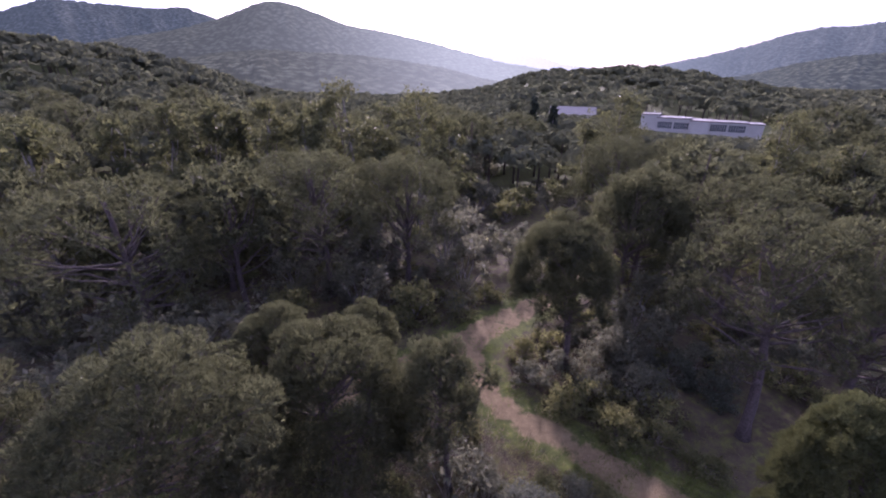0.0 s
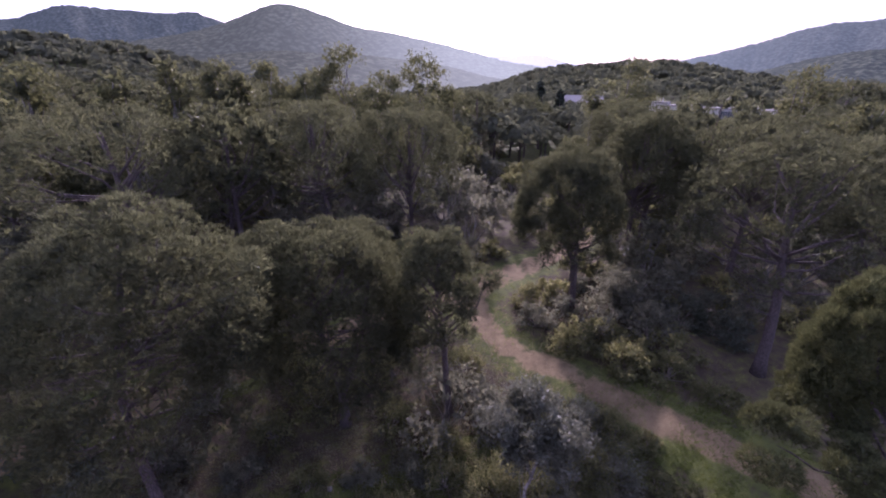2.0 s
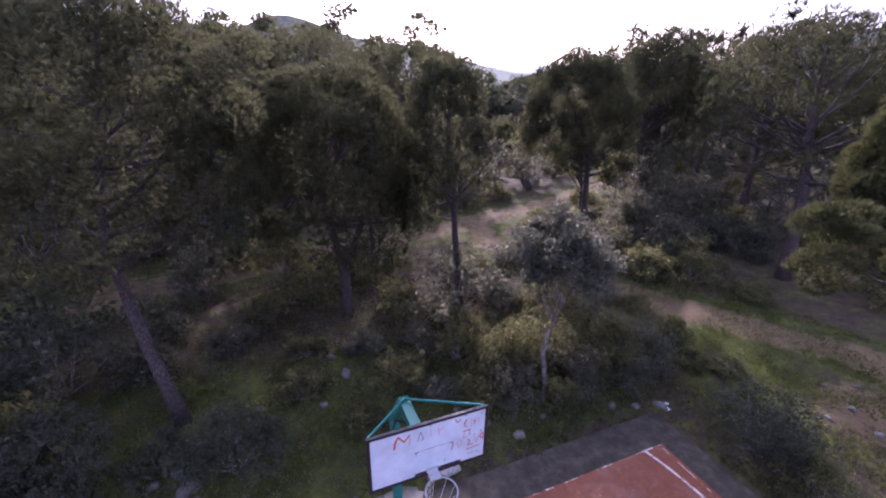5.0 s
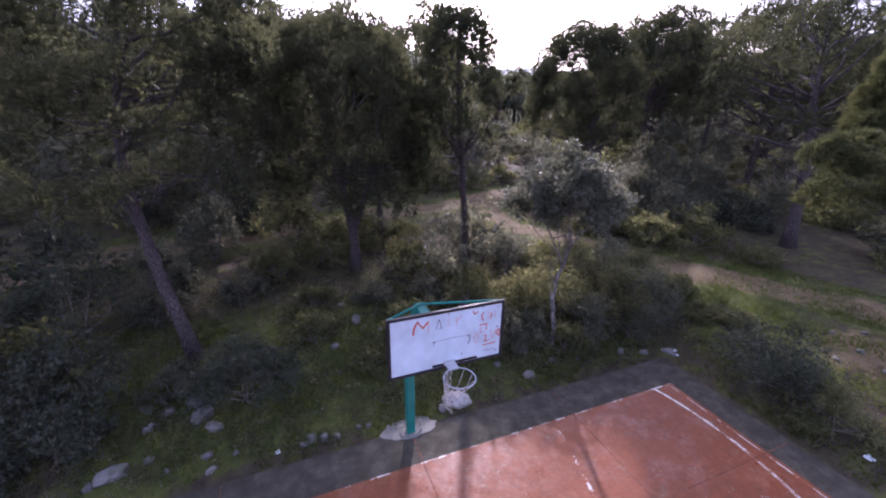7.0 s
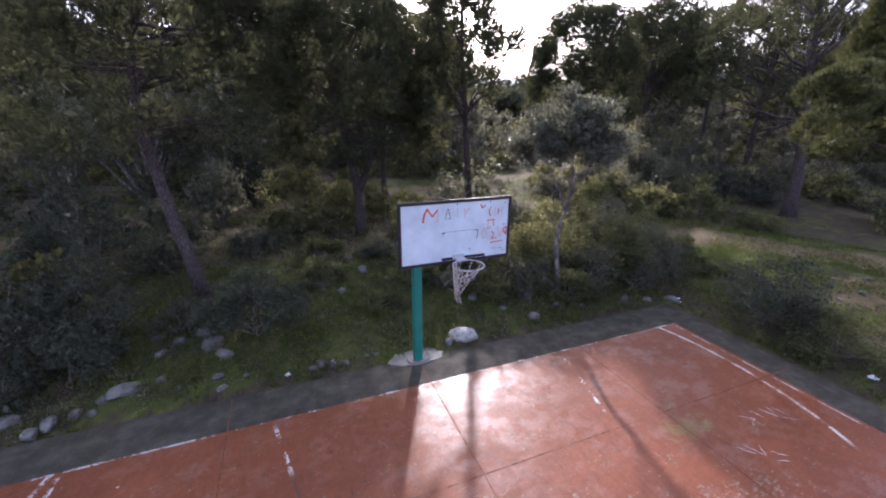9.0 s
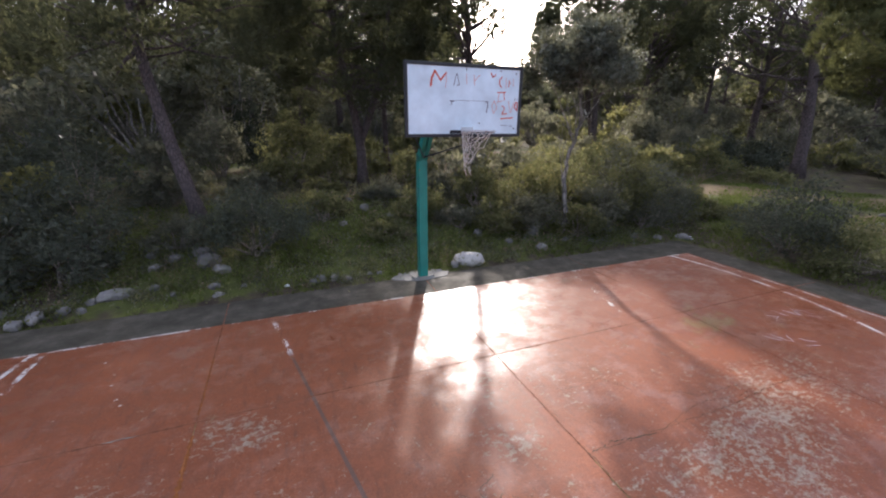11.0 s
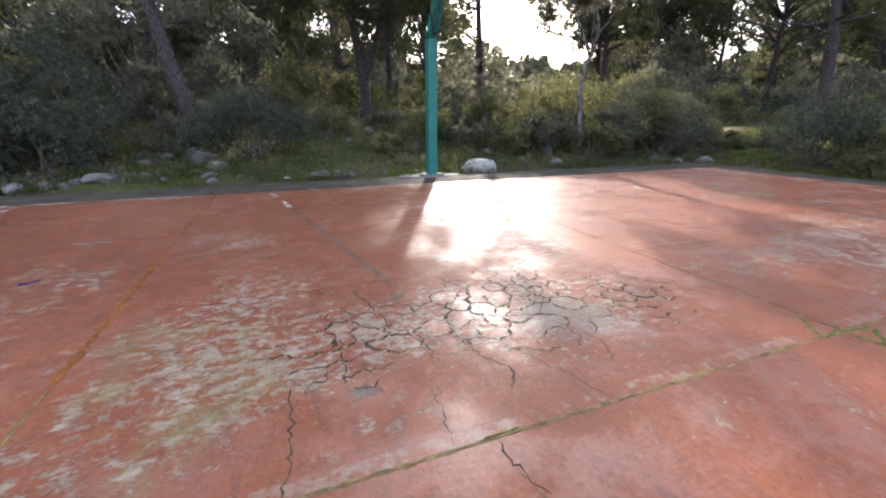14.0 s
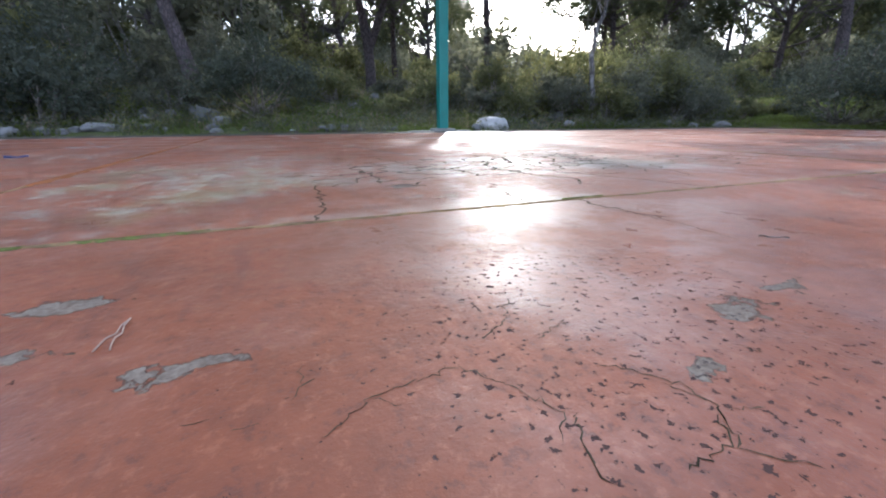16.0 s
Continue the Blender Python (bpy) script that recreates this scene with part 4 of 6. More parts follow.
pine((-11.5, 13.5), [(-11.6, 13.6, 4), (-11.9, 13.8, 9)], 0.22, (-11.9, 13.9, 6.4, 10.4, 3.6), 25, "umbrella pine in shade beside a court", low=0.25)
pine((0.3, 17.4), [(0.25, 17.4, 3.0), (0.1, 17.5, 5.5), (0.0, 17.5, 7.4)], 0.15, (0.0, 17.5, 5.6, 7.9, 1.6), 26, "slim pine with many bare branches", low=0.2, dead=26)
pine((3.5, 16.2), [(3.45, 16.2, 3.0), (3.5, 16.3, 5.5), (3.6, 16.3, 7.4)], 0.14, (3.6, 16.3, 5.9, 8.0, 1.2), 28, "slim straight pine behind a forked one", low=0.3, dead=18, tufts=40)

pine((-8.8, 13.2), [(-8.9, 13.3, 4), (-9.2, 13.6, 9.4)], 0.2, (-9.2, 13.7, 5.6, 10.6, 2.9), 27, "dark pine in shade behind the court", low=0.35, dead=14)

# further pines: a few kinds, repeated through the wood
def forest():
    protos = []
    for i, (h, R, spot) in enumerate((((11.0), 4.2, (-14.0, 30.0)), (9.5, 3.3, (-3.5, 33.5)), (12.0, 4.6, (31.0, 22.5)), (10.0, 3.6, (40.0, 16.0)))):
        z = ground_z(*spot) - 0.1
        ob = thing("pine_tree", (*spot, z), "umbrella pine in a dense wood", "tree", "umbrella pines")
        pine_parts(ob, [(0, 0, 0), (0.2, 0.1, h * 0.4), (0.1, -0.1, h * 0.92)], 0.22, (0, 0, h * 0.6, h, R), 60 + i, tufts=19, blade=0.075, length=0.27, k=4, limbs=12, low=0.15, sides=6, dead=5, pad=1.1)
        protos.append((ob, h))
    r = rng(77)
    spots = [(p[0].matrix_basis.translation.x, p[0].matrix_basis.translation.y) for p in protos]
    spots += [(-2.6, 11), (1.9, 13.3), (5.3, 12), (14.8, 17.2), (16.8, 18.4), (20.8, 11), (26.4, 9), (12.5, 4), (21.7, 20), (27, 16.4), (-6.8, 25.2), (3, 30.3), (9.6, 30), (34, 33.5), (-11.8, 13.7), (0, 17.4), (-9, 13.4)]
    made = 0
    tries = 0
    while made < 92 and tries < 9000:
        tries += 1
        rr = math.sqrt(r.uniform(18 ** 2, 98 ** 2)) if r.uniform() < 0.8 else r.uniform(18, 45)
        az = r.uniform(-38, 82)
        x, y = 1 + rr * math.sin(radians(az)), 2 + rr * math.cos(radians(az))
        if min(math.hypot(x - a, y - b) for a, b in spots) < 5.2:
            continue
        if track_dist(np.array([x]), np.array([y]))[0] < 2.0:
            continue
        # the open dip behind the junction and the clearing before the building hold lower growth
        if 8 < az < 44 and rr < 62:
            continue
        if -22 < az < 24 and 33 < rr < 50:
            continue
        if 45 < az < 63 and 95 < rr:
            continue
        p, h = protos[r.integers(len(protos))]
        s = r.uniform(0.8, 1.15)
        if (46 < az < 63 or 35 < az < 43) and ground_z(x, y) + h * s > 16 - rr * 0.07:
            continue
        copy_thing(p, pose(x, y, ground_z(x, y) - 0.1, r.normal(0, 2), r.normal(0, 2), r.uniform(0, 360)) @ Matrix.Scale(s, 4))
        spots.append((x, y))
        made += 1


forest()


def tall_tree(at, h, R, seed, label, mat=None, n=4200, size=0.26, name="eucalyptus_tree", kind="tree"):
    """A tall feathery tree: several rising limbs with hanging sprays, wider below the middle."""
    r = rng(seed)
    z = ground_z(*at) - 0.1
    ob = thing(name, (*at, z), label, kind, "tall feathery trees")
    bl, limbs = [], [((0, 0, 0), (r.normal(0, 0.3), r.normal(0, 0.3), h * 0.95), 0.2, 0.03)]
    for i in range(20):
        f = 0.22 + 0.76 * (i + r.uniform(0, 0.8)) / 20
        g = r.uniform(0, 6.28)
        w = R * (1.15 - f) * 1.35 * r.uniform(0.4, 1.0)
        c = (w * math.cos(g), w * math.sin(g), h * f)
        bl.append((*c, R * r.uniform(0.26, 0.42), h * r.uniform(0.05, 0.085)))
        limbs.append(((0, 0, h * (f - 0.18)), c, 0.06, 0.012))
    broad_parts(ob, limbs, bl, n, size, seed + 1, mat or EUCA, BARK_GREY, 0.1, droop=0.8, core=0.9)
    return ob


for i, (x, y, top, R) in enumerate(((-13.5, 35.0, 13.9, 2.6), (-9.6, 38.6, 13.8, 2.0), (-6.9, 41.2, 14.6, 2.0), (-4.0, 42.6, 14.9, 1.9), (-2.0, 43.5, 14.2, 1.6), (0.6, 42.2, 15.0, 2.3), (7.4, 45.0, 16.9, 3.0), (14.8, 42.0, 16.2, 3.0), (-17.5, 38.0, 14.0, 2.6), (39.2, 40.0, 16.5, 3.2), (36.0, 41.5, 13.2, 2.4), (45.4, 25.1, 14.9, 3.0), (49.0, 27.0, 12.9, 2.8), (52.0, 22.0, 12.6, 2.8), (11.0, 46.0, 12.0, 2.6), (-0.5, 38.0, 11.0, 2.4), (-5.5, 36.0, 10.6, 2.5), (-11.0, 34.0, 10.2, 2.6), (3.8, 41.0, 14.2, 2.4), (9.6, 40.0, 13.6, 2.4), (12.6, 47.5, 14.8, 2.6), (17.8, 45.0, 13.8, 2.4), (5.6, 47.0, 15.0, 2.6), (21.0, 49.0, 13.0, 2.4))):
    tall_tree((x, y), top - ground_z(x, y), R * 1.5, 300 + 3 * i, "tall feathery eucalyptus with sunlit yellow-green leaves" if i < 6 else "tall feathery eucalyptus, dark against the light")
for i, (x, y, top) in enumerate(((57.0, 83.5, 15.6), (61.5, 82.0, 13.5))):
    tall_tree((x, y), top - ground_z(x, y), 1.3, 380 + 3 * i, "slim dark cypress among the woods", JUNIPER, 900, 0.45, "cypress_tree")


# broadleaf growth in the dip behind the track: olives and oaks, 4 to 6 m high
def copse():
    protos = []
    for i, (mat, h, R, spot, what) in enumerate(((OAK, 5.2, 2.3, (13.5, 27.5), "round holm oak with grey-green leaves"), (GREYBUSH, 4.4, 2.2, (20.5, 31.0), "pale grey-green wild olive"), (OAK, 6.2, 2.6, (18.0, 38.0), "round holm oak with grey-green leaves"), (LENTISK, 3.4, 2.2, (8.5, 25.0), "dense dark green thicket"))):
        r = rng(500 + i)
        z = ground_z(*spot) - 0.1
        ob = thing("broadleaf_tree", (*spot, z), what, "tree", "broadleaf wood")
        bl, limbs = [], []
        for j in range(12):
            g, u = r.uniform(0, 6.28), math.sqrt(r.uniform(0, 1))
            c = (R * 0.75 * u * math.cos(g), R * 0.75 * u * math.sin(g), h * (0.33 + 0.5 * (1 - u * u) * r.uniform(0.6, 1.1)))
            bl.append((*c, R * r.uniform(0.3, 0.45), h * r.uniform(0.12, 0.18)))
            limbs.append(((0, 0, 0), c, 0.07, 0.015))
        broad_parts(ob, limbs, bl, 1000, 0.21, 510 + i, mat, BARK_GREY, 0.07, core=0.6)
        protos.append(ob)
    r = rng(91)
    spots = [(13.5, 27.5), (20.5, 31), (18, 38), (8.5, 25), (3.6, 30.2), (9.6, 29.8), (15, 17), (22, 20), (16.8, 18.4)]
    made = tries = 0
    while made < 120 and tries < 6000:
        tries += 1
        rr, az = r.uniform(17, 66), r.uniform(-30, 74)
        x, y = 1 + rr * math.sin(radians(az)), 2 + rr * math.cos(radians(az))
        if min(math.hypot(x - a, y - b) for a, b in spots) < 2.7 or track_dist(np.array([x]), np.array([y]))[0] < 1.6:
            continue
        if rr < 24 and not (az < -10 or az > 62):
            continue
        p = protos[r.integers(4)]
        s = r.uniform(0.75, 1.35)
        turn = r.uniform(0, 360)
        if az < 56 or rr > 28:      # the pine stand on the right has a bare floor
            copy_thing(p, pose(x, y, ground_z(x, y) - 0.1, 0, 0, turn) @ Matrix.Scale(s, 4))
        spots.append((x, y))
        made += 1


copse()


def understory():
    """Waist-high to head-high maquis that fills the ground below the trees."""
    protos = []
    for i, (mat, spot, R, h, what) in enumerate(((LENTISK, (11.5, 24.5), 1.5, 1.9, "dark green lentisk scrub under the trees"), (GREYBUSH, (-6.0, 21.0), 1.3, 1.6, "grey-green cistus scrub under the trees"), (OAK, (25.0, 24.0), 1.7, 2.5, "dark kermes oak scrub under the trees"), (LENTISK, (25.5, 21.5), 1.2, 1.1, "low green scrub beyond the track"))):
        r = rng(860 + i)
        ob = thing("shrub", (*spot, ground_z(*spot) - 0.05), what, "shrub", "maquis shrubs")
        bl, limbs = [], []
        for j in range(8):
            g, u = r.uniform(0, 6.28), math.sqrt(r.uniform(0, 1))
            b = (R * u * 0.8 * math.cos(g), R * u * 0.8 * math.sin(g), h * (0.2 + 0.52 * (1 - u * u) * r.uniform(0.6, 1.15)), R * r.uniform(0.34, 0.5), h * r.uniform(0.22, 0.32))
            bl.append(b)
            limbs.append(((0, 0, 0), b[:3], 0.025, 0.008))
        broad_parts(ob, limbs, bl, 780, 0.14, 870 + i, mat, TWIGWOOD, 0.03, core=0.6)
        protos.append(ob)
    r = rng(99)
    made = tries = 0
    spots = []
    while made < 210 and tries < 9000:
        tries += 1
        rr, az = (r.uniform(10, 40) if r.uniform() < 0.75 else r.uniform(40, 75)), r.uniform(-42, 84)
        x, y = 1 + rr * math.sin(radians(az)), 2 + rr * math.cos(radians(az))
        if track_dist(np.array([x]), np.array([y]))[0] < 1.5:
            continue
        if y < 11.8 and -5 < x < 11.5 or (-9 < x < 10 and 12 < y < 22.5) or (9 < x < 17.5 and -6 < y < 10.5) or (x < 10 and y < 7):
            continue
        if any((x - a) ** 2 + (y - b) ** 2 < 1.8 for a, b in spots):
            continue
        p = protos[r.integers(4)]
        turn, size = r.uniform(0, 360), r.uniform(0.7, 1.3)
        if az < 58 or rr > 24 or made % 4 == 0:      # little grows under the pine stand on the right
            copy_thing(p, pose(x, y, ground_z(x, y) - 0.05, 0, 0, turn) @ Matrix.Scale(size, 4))
        spots.append((x, y))
        made += 1


understory()


def far_woods():
    """The woods on the further slopes: thousands of small uneven crowns."""
    r = rng(808)
    n = 7500
    rr = np.sqrt(np.concatenate([r.uniform(58 ** 2, 130 ** 2, 420), r.uniform(78 ** 2, 620 ** 2, n - 420)]))
    az = np.radians(r.uniform(-40, 84, n))
    x, y = 1 + rr * np.sin(az), 2 + rr * np.cos(az)
    deg = np.degrees(az)
    R = r.uniform(2.4, 4.6, n)
    H = r.uniform(6.5, 11.0, n)
    z = land(x, y)
    sight = np.where((deg > 44.5) & (deg < 63) & (rr < 168), 16 - rr * 0.072, np.where((deg > 34) & (deg < 44.5) & (rr < 150), 16 - rr * 0.045, 99.0))
    H = np.minimum(H, sight - z)
    R = np.minimum(R, H * 0.6)
    ok = (H > 2.2) & ~((deg > 46) & (deg < 62) & (np.abs(rr - 152) < 14)) & ~((deg > 35.5) & (deg < 43.5) & (np.abs(rr - 140) < 11))
    x, y, rr, z, R, H = x[ok], y[ok], rr[ok], z[ok], R[ok], H[ok]
    n = len(x)
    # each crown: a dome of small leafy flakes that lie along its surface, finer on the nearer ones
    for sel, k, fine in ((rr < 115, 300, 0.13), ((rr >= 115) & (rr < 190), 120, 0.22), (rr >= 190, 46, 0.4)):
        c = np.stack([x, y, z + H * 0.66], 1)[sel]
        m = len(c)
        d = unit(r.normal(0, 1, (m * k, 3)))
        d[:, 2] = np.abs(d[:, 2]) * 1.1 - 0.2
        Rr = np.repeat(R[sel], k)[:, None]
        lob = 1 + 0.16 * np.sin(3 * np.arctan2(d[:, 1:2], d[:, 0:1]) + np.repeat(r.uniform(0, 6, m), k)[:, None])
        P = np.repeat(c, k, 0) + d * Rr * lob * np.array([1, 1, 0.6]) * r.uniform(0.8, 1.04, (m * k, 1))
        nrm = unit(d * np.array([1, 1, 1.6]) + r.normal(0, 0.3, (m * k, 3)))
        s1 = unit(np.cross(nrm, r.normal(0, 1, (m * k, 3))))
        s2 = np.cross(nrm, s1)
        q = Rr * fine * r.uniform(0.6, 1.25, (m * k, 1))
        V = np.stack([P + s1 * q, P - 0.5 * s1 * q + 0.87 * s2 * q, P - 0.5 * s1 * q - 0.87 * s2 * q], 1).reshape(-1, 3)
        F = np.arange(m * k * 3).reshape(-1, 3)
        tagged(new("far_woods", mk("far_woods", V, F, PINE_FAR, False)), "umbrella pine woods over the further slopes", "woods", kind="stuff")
    # trunks below the nearer of them
    near = rr < 230
    pieces = [tube([(a, b, c - 0.3), (a, b, c + h * 0.75)], [0.22, 0.14], 4) for a, b, c, h in zip(x[near], y[near], z[near], H[near])]
    V, F = joined(pieces)
    tagged(new("far_trunks", mk("far_trunks", V, F, BARK)), "bare trunks under the further pine woods", "woods", kind="stuff")


far_woods()

# ---- shrubs round the court and along the track ----
r_s = rng(42)
oak_z = ground_z(6.3, 7.8) - 0.05
oak = thing("holm_oak_tree", (6.3, 7.8, oak_z), "small holm oak with grey-green sunlit leaves on a pale bent stem", "tree")
oak_b = []
for i in range(30):
    g, u = r_s.uniform(0, 6.28), math.sqrt(r_s.uniform(0, 1))
    oak_b.append((0.15 + 1.3 * u * math.cos(g), 0.2 + 1.25 * u * math.sin(g), 3.95 + 1.5 * (1 - u * u) * r_s.uniform(0.2, 1.05), r_s.uniform(0.38, 0.58), r_s.uniform(0.32, 0.46)))
broad_parts(oak, [((0, 0, 0), (-0.1, 0.05, 1.6), 0.075, 0.06), ((-0.1, 0.05, 1.55), (0.35, 0.1, 3.0), 0.06, 0.045), ((0.35, 0.1, 2.95), (0.1, 0.1, 4.6), 0.045, 0.012), ((0.2, 0.1, 2.4), (-0.7, 0.2, 4.0), 0.035, 0.01), ((0.3, 0.1, 2.8), (1.0, -0.2, 4.1), 0.035, 0.01)], oak_b, 15000, 0.088, 201, SILVER_OAK, BARK_GREY, 0.05, twigs=24, core=1.8)

SHRUBS = (  # x, y, radius, height, leaves, leaf size, kind, label
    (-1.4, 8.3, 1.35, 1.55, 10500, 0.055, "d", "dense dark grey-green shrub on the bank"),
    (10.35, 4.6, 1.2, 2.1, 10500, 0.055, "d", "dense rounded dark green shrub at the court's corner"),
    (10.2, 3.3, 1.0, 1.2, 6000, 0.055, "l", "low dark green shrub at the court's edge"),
    # kind d at x below -4 puts the shade into darker leaves
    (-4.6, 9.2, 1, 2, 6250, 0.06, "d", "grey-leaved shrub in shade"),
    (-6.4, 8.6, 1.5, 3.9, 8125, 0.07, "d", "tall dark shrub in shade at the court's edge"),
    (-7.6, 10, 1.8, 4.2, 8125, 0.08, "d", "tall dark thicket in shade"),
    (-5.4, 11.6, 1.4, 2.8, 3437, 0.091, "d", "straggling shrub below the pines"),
    (-0.1, 16.4, 1.7, 2.4, 4125, 0.0975, "l", "broad rounded dark lentisk bush"),
    (1, 14.6, 1.3, 2.2, 3437, 0.091, "l", "rounded dark green lentisk bush"),
    (-2.8, 15.8, 1.2, 3, 3093, 0.0975, "g", "upright grey-green bush in shade"),
    (3.4, 12.6, 1.1, 1.5, 2750, 0.078, "l", "low bush between the pines"),
    (3.6, 10.6, 0.8, 1.1, 3750, 0.055, "g", "low scrubby grey-green bush"),
    (4.6, 9.8, 0.9, 1.3, 4375, 0.055, "l", "low scrubby grey-green bush"),
    (6, 9, 1.3, 2.1, 8593, 0.06, "l", "sunlit yellow-green lentisk bush"),
    (7, 8.8, 1.3, 2.2, 8593, 0.06, "l", "sunlit yellow-green lentisk bush"),
    (5.4, 8, 0.96, 1.4, 5468, 0.055, "g", "pale grey sunlit bush"),
    (7.6, 7.9, 1.1, 1.6, 6250, 0.055, "g", "pale sunlit bush by a stem"),
    (8.7, 8.6, 1.4, 2.2, 9375, 0.06, "l", "rounded olive-green lentisk bush"),
    (9.9, 8.2, 1.4, 2, 9375, 0.06, "g", "rounded bush with brownish twigs"),
    (10.9, 8.6, 1.1, 1.4, 6250, 0.055, "l", "low bush at the edge of the grass"),
    (8, 10.6, 1.2, 1.6, 6250, 0.06, "l", "low bush beside the track"),
    (7.2, 12.6, 1, 1.5, 2750, 0.078, "g", "low bush beside the track"),
    (7.4, 14.8, 1.1, 1.4, 2750, 0.078, "l", "low bush beside the track"),
    (4.3, 15.4, 1, 1.3, 2406, 0.078, "l", "low bush below the pines"),
    (3.2, 17.4, 0.9, 1, 2062, 0.078, "g", "low bush near the track"),
    (13.2, 14.2, 1.3, 1.7, 3437, 0.0845, "l", "sunlit bush on the track's outer side"),
    (14.6, 12.2, 1.3, 1.6, 3437, 0.0845, "l", "sunlit bush on the track's outer side"),
    (15.9, 11, 1.3, 1.5, 3437, 0.0845, "l", "sunlit low bush on the track's outer side"),
    (12.6, 16.6, 1.2, 1.6, 3093, 0.0845, "g", "bush on the track's outer side"),
    (13.4, 18.6, 1.1, 1.5, 2750, 0.0845, "l", "green bush below a pine"),
    (15.4, 14.6, 1.3, 1.8, 3093, 0.0845, "g", "pale bush below a pine"),
    (17.4, 13.6, 1.6, 2.6, 3437, 0.0975, "o", "tall bush in the shade of pines"),
    (18.6, 15.4, 1.7, 3.6, 3781, 0.104, "g", "tall pale-topped grey bush"),
    (17.6, 16, 1.3, 3.4, 3093, 0.0975, "g", "tall pale-topped grey bush"),
    (19.6, 18, 1.6, 3.2, 3437, 0.104, "o", "dark bush among pines"),
    (24, 12.6, 1.8, 2.8, 3093, 0.111, "o", "dark bush among pines"),
    # three dark thickets added to stand in for shade on the floor
    (21.6, 12.4, 1.6, 1.8, 2750, 0.104, "d", "dark thicket added as shade under a pine stand"),
    (22.9, 14.2, 1.7, 2.0, 2750, 0.104, "d", "dark thicket added as shade under a pine stand"),
    (20.6, 14.2, 1.5, 1.9, 2750, 0.104, "d", "dark thicket added as shade under a pine stand"),
    (22.6, 7.4, 1.5, 1.8, 2750, 0.104, "o", "dark low bush beyond the track"),
    (-9.4, 14.6, 1.9, 3.4, 3437, 0.111, "d", "dark thicket in shade"),
    (-12.6, 10, 2.2, 4.6, 6875, 0.09, "d", "dark thicket in shade"),
    (-6.6, 15, 1.5, 2.6, 2750, 0.104, "d", "grey bush in shade"),
    (-1.6, 12.2, 0.8, 0.9, 1787, 0.0715, "g", "low scrub below a leaning pine"),
    (0.3, 11.2, 0.7, 0.8, 3000, 0.055, "l", "low scrub on the bank"),
    (2, 11, 0.7, 0.7, 2750, 0.055, "g", "low scrub on the bank"),
    (-3.6, 11.8, 0.9, 1.2, 1925, 0.078, "o", "low dark oak scrub"),
    (12.1, 6.6, 0.55, 0.5, 1031, 0.065, "l", "small low bush on the grass"),
    (18.4, 20.8, 1.2, 2, 2750, 0.0975, "l", "bush at the bend of the track"),
    (9, 10.3, 1.1, 1.7, 5500, 0.06, "l", "olive-green bush beside the track"),
    (10.2, 10, 1.1, 1.8, 5500, 0.06, "g", "brown-twigged bush beside the track"),
    (11.3, 9.5, 1, 1.5, 5000, 0.06, "l", "rounded bush beside the track"),
    (12.3, 8.8, 0.7, 0.9, 1650, 0.0715, "l", "small bush at the track's edge"),
    (6.9, 11.3, 1.1, 1.6, 4500, 0.06, "g", "grey bush behind a small oak"),
    (2.6, 15.6, 1.1, 1.6, 2200, 0.0845, "l", "green bush below a forked pine"),
    (-4.2, 13.4, 1.3, 2, 2475, 0.091, "g", "grey bush below a leaning pine"),
    (-0.6, 13.6, 1, 1.4, 1925, 0.0845, "l", "low green bush below the pines"),
    (4.9, 11, 0.9, 1.2, 3500, 0.06, "l", "low green bush below a pine"),
    (-5.6, 7.6, 0.8, 1.5, 3500, 0.055, "d", "grey bush at the court's edge in shade"),
    (2.7, 9.5, 0.9, 1.0, 4200, 0.055, "l", "low green scrub on the bank"),
    (3.5, 8.7, 0.7, 0.75, 3200, 0.05, "g", "low grey-green scrub behind a boulder"),
    (0.2, 9.7, 0.8, 0.85, 3600, 0.055, "l", "low green scrub on the bank"),
    (-4.5, 7.9, 0.8, 1.2, 3800, 0.055, "d", "grey scrub at the court's edge in shade"),
    (8.9, 7.5, 1.0, 1.25, 5200, 0.055, "g", "brown-twigged scrub by the court's corner"),
    (4.5, 8.3, 0.8, 1.05, 4200, 0.055, "l", "low sunlit yellow-green scrub"),
    (6.6, 7.5, 0.85, 1.15, 4600, 0.052, "l", "sunlit yellow-green scrub round a bent stem"),
    (-2.9, 8.9, 0.8, 0.8, 3000, 0.055, "o", "dark oak scrub beside a leaning trunk"),
    (1.4, 8.6, 0.6, 0.5, 2400, 0.05, "l", "low green scrub behind the post"),
    (11.6, 7.4, 0.6, 0.6, 1800, 0.055, "l", "small green bush on the grass"),
    (16.9, 9, 1, 1, 1925, 0.078, "l", "low bush beyond the track"),
)
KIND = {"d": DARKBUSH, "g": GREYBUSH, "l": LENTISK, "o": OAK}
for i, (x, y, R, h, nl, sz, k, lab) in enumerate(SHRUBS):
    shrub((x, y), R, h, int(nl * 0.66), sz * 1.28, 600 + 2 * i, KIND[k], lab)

jz = ground_z(-1.9, 18.6) - 0.05
juniper = thing("juniper_tree", (-1.9, 18.6, jz), "dark conical juniper among the bushes", "tree")
broad_parts(juniper, [((0, 0, 0), (0, 0, 4.4), 0.08, 0.02)], [(0.15 * math.cos(i * 2.4), 0.15 * math.sin(i * 2.4), 0.5 + 0.36 * i, 1.0 * (1 - i / 12.5), 0.35) for i in range(12)], 6000, 0.11, 777, JUNIPER, BARK_GREY, 0.06)


